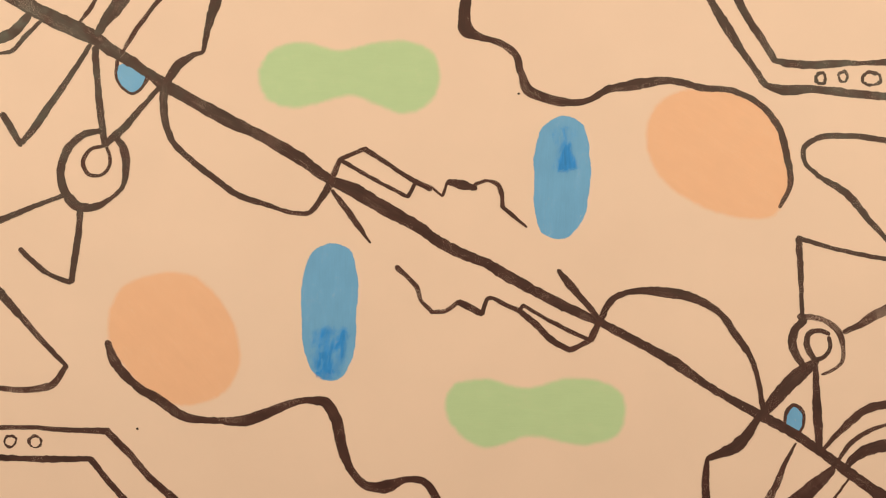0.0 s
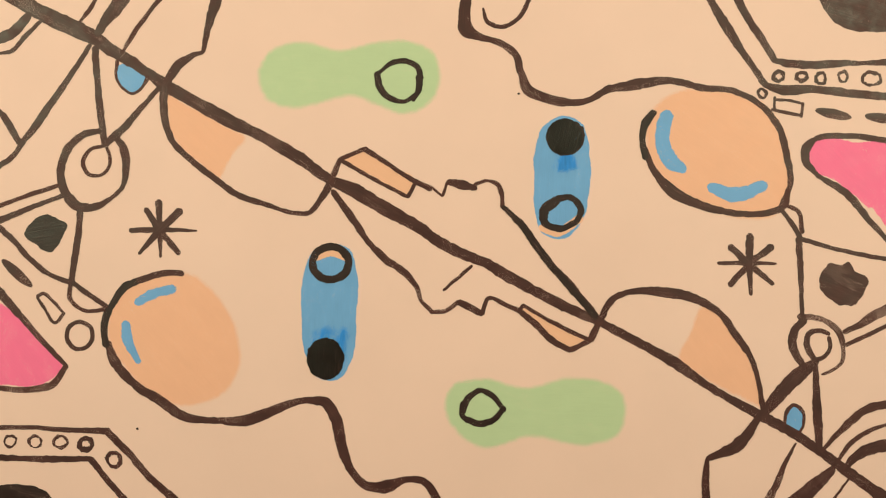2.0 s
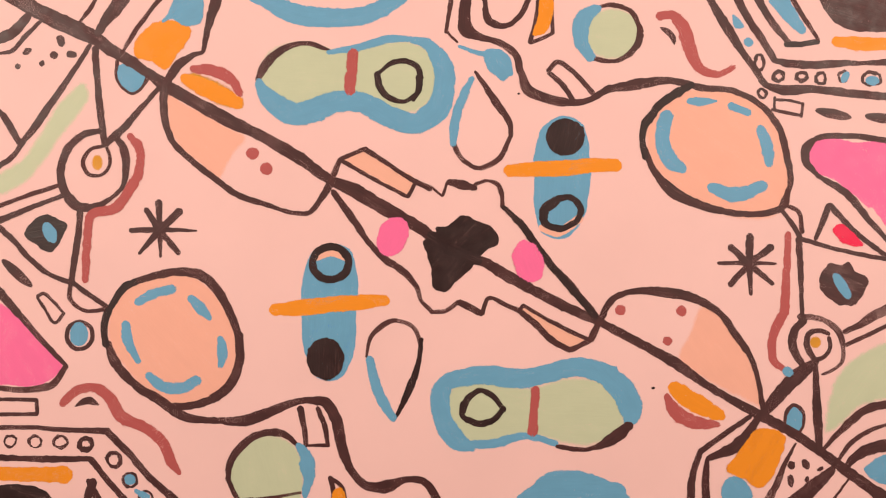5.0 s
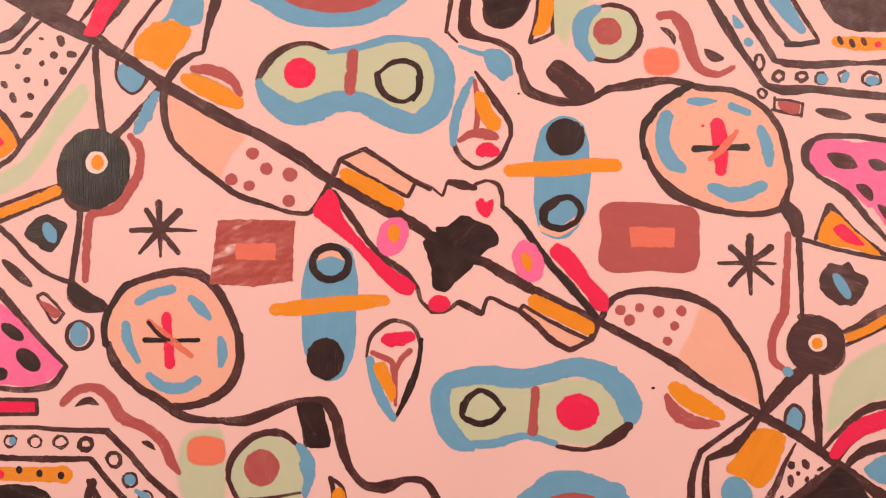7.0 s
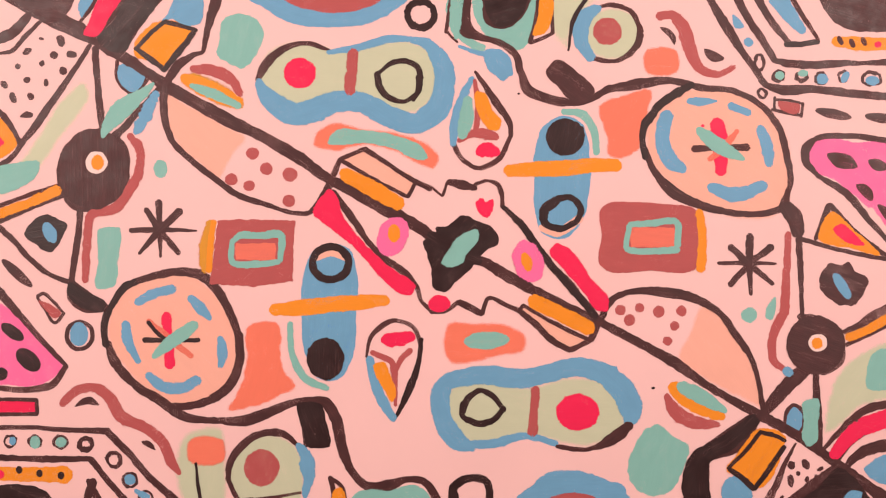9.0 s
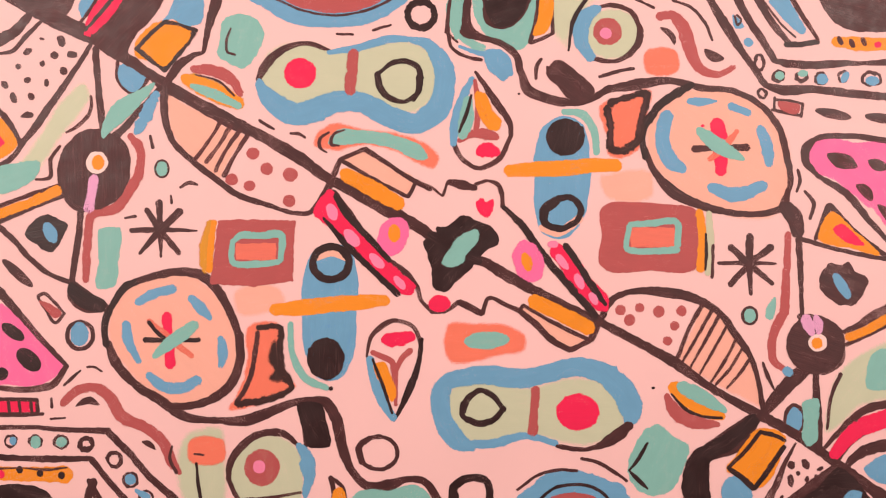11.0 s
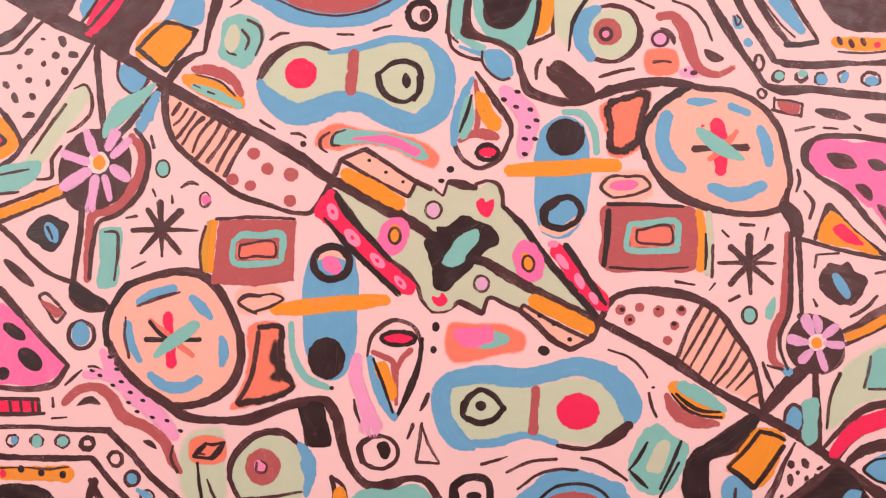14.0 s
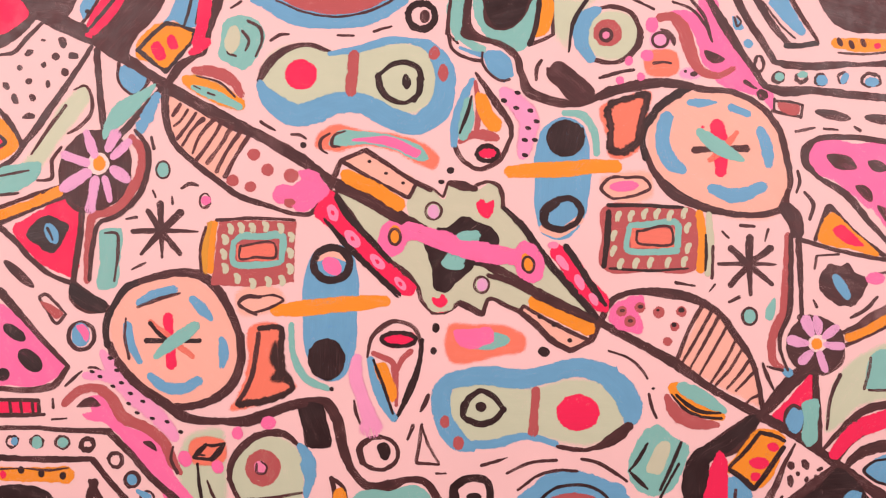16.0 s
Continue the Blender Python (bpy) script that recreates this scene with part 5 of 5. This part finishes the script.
def frame_of(c, closed):
    if closed:
        d = np.roll(c, -1, 0) - np.roll(c, 1, 0)
    else:
        d = np.gradient(c, axis=0)
    d /= np.maximum(np.hypot(d[:, 0], d[:, 1]), 1e-6)[:, None]
    return np.stack([-d[:, 1], d[:, 0]], 1)


def inside(poly):
    x0, y0, x1, y1 = poly[:, 0].min(), poly[:, 1].min(), poly[:, 0].max(), poly[:, 1].max()
    gx, gy = np.meshgrid(np.arange(x0, x1 + CELL, CELL), np.arange(y0, y1 + CELL, CELL))
    hit = np.zeros(gx.shape, bool)
    q = np.roll(poly, -1, 0)
    for (ax, ay), (bx, by) in zip(poly, q):
        if ay != by:
            hit ^= ((ay > gy) != (by > gy)) & (gx < (bx - ax) * (gy - ay) / (by - ay) + ax)
    return np.append(gx[hit], poly[:, 0]), np.append(gy[hit], poly[:, 1])


def ribbon(c, w, closed, seed, rough, thick):
    """The rails of a brush line, from one rim over the crown to the other, and how much paint the brush still held."""
    if not closed:
        # round the two ends
        ext = 0.3 * w[0], 0.3 * w[-1]
        a = c[0] - (c[1] - c[0]) / max(1e-6, np.hypot(*(c[1] - c[0]))) * ext[0]
        b = c[-1] + (c[-1] - c[-2]) / max(1e-6, np.hypot(*(c[-1] - c[-2]))) * ext[1]
        c = np.vstack([a, c, b])
        w = np.concatenate([w[:1], w, w[-1:]])
    run = np.concatenate([[0], np.cumsum(np.hypot(*(c[1:] - c[:-1]).T))])
    load = np.ones(len(c))
    if not closed:
        tail = (0.4 + 1.6 * (seed * 0.37 % 1)) * w[-1] if seed * 0.61 % 1 < 0.5 else 0.0
        load = np.clip((run[-1] - run) / max(tail, 1.0), 0, 1) if w[-1] > 6 else load
        for dist in (run, run[-1] - run):
            k = np.clip(dist / np.maximum(w * 0.5, 1e-3), 0, 1)
            w = w * (0.32 + 0.68 * np.sqrt(1 - (1 - k) ** 2))
    nrm = frame_of(c, closed)
    amp = np.minimum(0.6 + 0.06 * w, 1.8) * rough
    small = amp * (0.55 if rough < 1.5 else 0.8)
    hl = w / 2 + wobble(c[:, 0], c[:, 1], seed, 12, amp) + wobble(c[:, 0], c[:, 1], seed + 3, 3.8, small)
    hr = w / 2 + wobble(c[:, 0], c[:, 1], seed + 7, 12, amp) + wobble(c[:, 0], c[:, 1], seed + 11, 3.8, small)
    hl, hr = np.maximum(hl, 0.6), np.maximum(hr, 0.6)
    el, er = (np.minimum(thick, 0.5 * h) for h in (hl, hr))
    offs = [hl + 0.3 * el, hl - 0.7 * el, 0 * hl, er * 0.7 - hr, -hr - 0.3 * er]
    return [c + nrm * o[:, None] for o in offs], offs, run, load


def filled(c, soft, top, small, hx, hy, seed, thick):
    """A patch: a fine net inside the outline, thinnest along its rim."""
    rim = min(1.6 * soft, 0.35 * small) or min(thick, 0.25 * small)
    gap = max(2.5, min(9.0, small / 5))
    px, py = np.meshgrid(np.arange(c[:, 0].min() + gap / 2, c[:, 0].max(), gap), np.arange(c[:, 1].min() + gap / 2, c[:, 1].max(), gap))
    inner = np.stack([px.ravel(), py.ravel()], 1)
    inner += np.random.RandomState(len(c)).uniform(-0.2, 0.2, inner.shape) * gap
    far = np.sqrt(((inner[:, None] - c[None]) ** 2).sum(2).min(1))
    inner = [inner[far > 1.4 * rim]]
    nrm = frame_of(c, True)
    if np.sum(c[:, 0] * np.roll(c[:, 1], -1) - c[:, 1] * np.roll(c[:, 0], -1)) < 0:
        nrm = -nrm
    for part in (0.5, 1.0) if soft else (1.0,):
        ring = c + nrm * rim * part
        far = np.sqrt(((ring[:, None] - c[None]) ** 2).sum(2).min(1))
        inner.append(ring[far > 0.8 * rim * part])
    n = len(c)
    flat, _, tris, *_ = delaunay_2d_cdt([Vector(v) for v in np.vstack([c] + inner)], [(i, (i + 1) % n) for i in range(n)], [], 1, 1e-4)
    flat = np.array([tuple(v) for v in flat])
    far = np.sqrt(((flat[:, None] - c[None]) ** 2).sum(2).min(1))
    body = np.clip(far / (0.95 * rim), 0, 1)
    high = top - (0.000005 if top < 0.0001 else 0.35 * LIFT) * (1 - body)
    verts = [((x - hx) * U, -h, -(y - hy) * U) for (x, y), h in zip(flat, high)]
    axis = np.linalg.eigh(np.cov((c - c.mean(0)).T))[1][:, 1]
    along = (flat - c.mean(0)) @ axis
    across = (flat - c.mean(0)) @ np.array([-axis[1], axis[0]])
    lay = [(a * U, b * U, seed) for a, b in zip(along, across)]
    return verts, list(body), [tuple(f) for f in tris], lay


FUZZY = ("rosesoft", "gold", "smoke")
RAGGED = ("blue", "orange", "teal", "cream", "pink", "brown", "rose", "red")


def first_coat(t, colour, first, dry):
    """Blue and amber start in hues that carry the early colour cast of the light, and get their lasting coat later."""
    if first is None and t < 3.7 and colour in ("blue", "orange"):
        return {"blue": "castblue", "orange": "ochre"}[colour], 3.76
    return first, dry


def build_marks():
    homes = []
    for i, mo in enumerate(MOTIFS):
        pts = np.vstack([m[4][:, :2] for m in MARKS if m[1] == i])
        homes.append((pts.min(0) + pts.max(0)) / 2)
        ob = new(mo["name"])
        ob.empty_display_size = 0.02
        ob.location = ((homes[i][0] - 784) * U, 0, EYE_Z - (homes[i][1] - 441) * U)
        mo["ob"] = tagged(ob, mo["label"], mo["category"], mo["group"])
    keyed = []
    for k, (t, mi, kind, colour, line, closed, rough, soft, under, first, dry) in enumerate(sorted(MARKS, key=lambda m: m[0])):
        seed = 13.7 * k % 97
        c, w = line[:, :2], line[:, 2]
        if kind in ("line", "ring"):
            rails, offs, run, load = ribbon(c, w, closed, seed, rough, 9.0 if colour in FUZZY else 4.0 if colour in RAGGED else 2.4)
            allp = np.vstack([rails[0] * (1 - f) + rails[4] * f for f in np.linspace(0, 1, 13)])
            iy, ix = cells(allp[:, 0], allp[:, 1])
        else:
            nrm = frame_of(c, True)
            area = np.sum(c[:, 0] * np.roll(c[:, 1], -1) - c[:, 1] * np.roll(c[:, 0], -1))
            if area > 0:
                nrm = -nrm
            amp = min(1.6, 0.5 + 0.01 * math.sqrt(abs(area))) * rough
            c = c + nrm * (0.6 + 0.3 * soft + wobble(c[:, 0], c[:, 1], seed, 13, amp) + wobble(c[:, 0], c[:, 1], seed + 5, 3.8, amp * (0.35 if rough < 3 else 0.8)))[:, None]
            inx, iny = inside(c)
            iy, ix = cells(inx, iny)
            small = min(np.ptp(c[:, 0]), np.ptp(c[:, 1]))
            rails = None
        pile = low_stack if under else stack
        top = pile[iy, ix].max() + (0.000014 if under else LIFT)
        pile[iy, ix] = np.maximum(pile[iy, ix], top)
        hx, hy = homes[mi]
        if rails:
            n = len(rails[0])
            verts, body, faces, lay = [], [], [], []
            for r, o, h, f in zip(rails, offs, (0.35, 0.05, 0.0, 0.05, 0.35), (0.0, 1.0, 1.0, 1.0, 0.0)):
                verts += [((x - hx) * U, h * LIFT - top, -(y - hy) * U) for x, y in r]
                body += [f] * n
                lay += [(a * U, b * U, seed) for a, b in zip(run, o)]
            load = list(load) * 5
            for j in range(4):
                faces += [(j * n + a, j * n + (a + 1) % n, (j + 1) * n + (a + 1) % n, (j + 1) * n + a) for a in range(n if closed else n - 1)]
        else:
            verts, body, faces, lay = filled(c, soft, top, small, hx, hy, seed, 3.6 if colour in RAGGED else 2.4)
            load = [1.0] * len(verts)
        name = {"line": "brush_line", "patch": "paint_patch", "dab": "paint_dab", "ring": "paint_ring"}[kind]
        me = bpy.data.meshes.new(name)
        me.from_pydata(verts, [], faces)
        for key, values in (("body", body), ("load", load)):
            me.attributes.new(key, "FLOAT", "POINT").data.foreach_set("value", values)
        me.attributes.new("lay", "FLOAT_VECTOR", "POINT").data.foreach_set("vector", np.array(lay).ravel())
        me.validate()
        bm = bmesh.new()
        bm.from_mesh(me)
        bmesh.ops.recalc_face_normals(bm, faces=bm.faces)
        if sum(f.normal.y * f.calc_area() for f in bm.faces) > 0:
            bmesh.ops.reverse_faces(bm, faces=bm.faces)
        for f in bm.faces:
            f.smooth = True
        bm.to_mesh(me)
        bm.free()
        first, dry = first_coat(t, colour, first, dry)
        coats = [(t, first, 0.0), (dry, colour, 0.25 * LIFT)] if first else [(t, colour, 0.0)]
        for when, shade, proud in coats:
            data = me if shade == coats[-1][1] else me.copy()
            data.materials.append(MAT[shade])
            ob = new(name, data)
            ob.parent = MOTIFS[mi]["ob"]
            tagged(ob, PLAIN.get(shade, shade) + " " + {"line": "brush line", "patch": "patch of paint", "dab": "dab of paint", "ring": "painted ring"}[kind])
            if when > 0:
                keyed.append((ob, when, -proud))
    return keyed


PAINTED = build_marks()


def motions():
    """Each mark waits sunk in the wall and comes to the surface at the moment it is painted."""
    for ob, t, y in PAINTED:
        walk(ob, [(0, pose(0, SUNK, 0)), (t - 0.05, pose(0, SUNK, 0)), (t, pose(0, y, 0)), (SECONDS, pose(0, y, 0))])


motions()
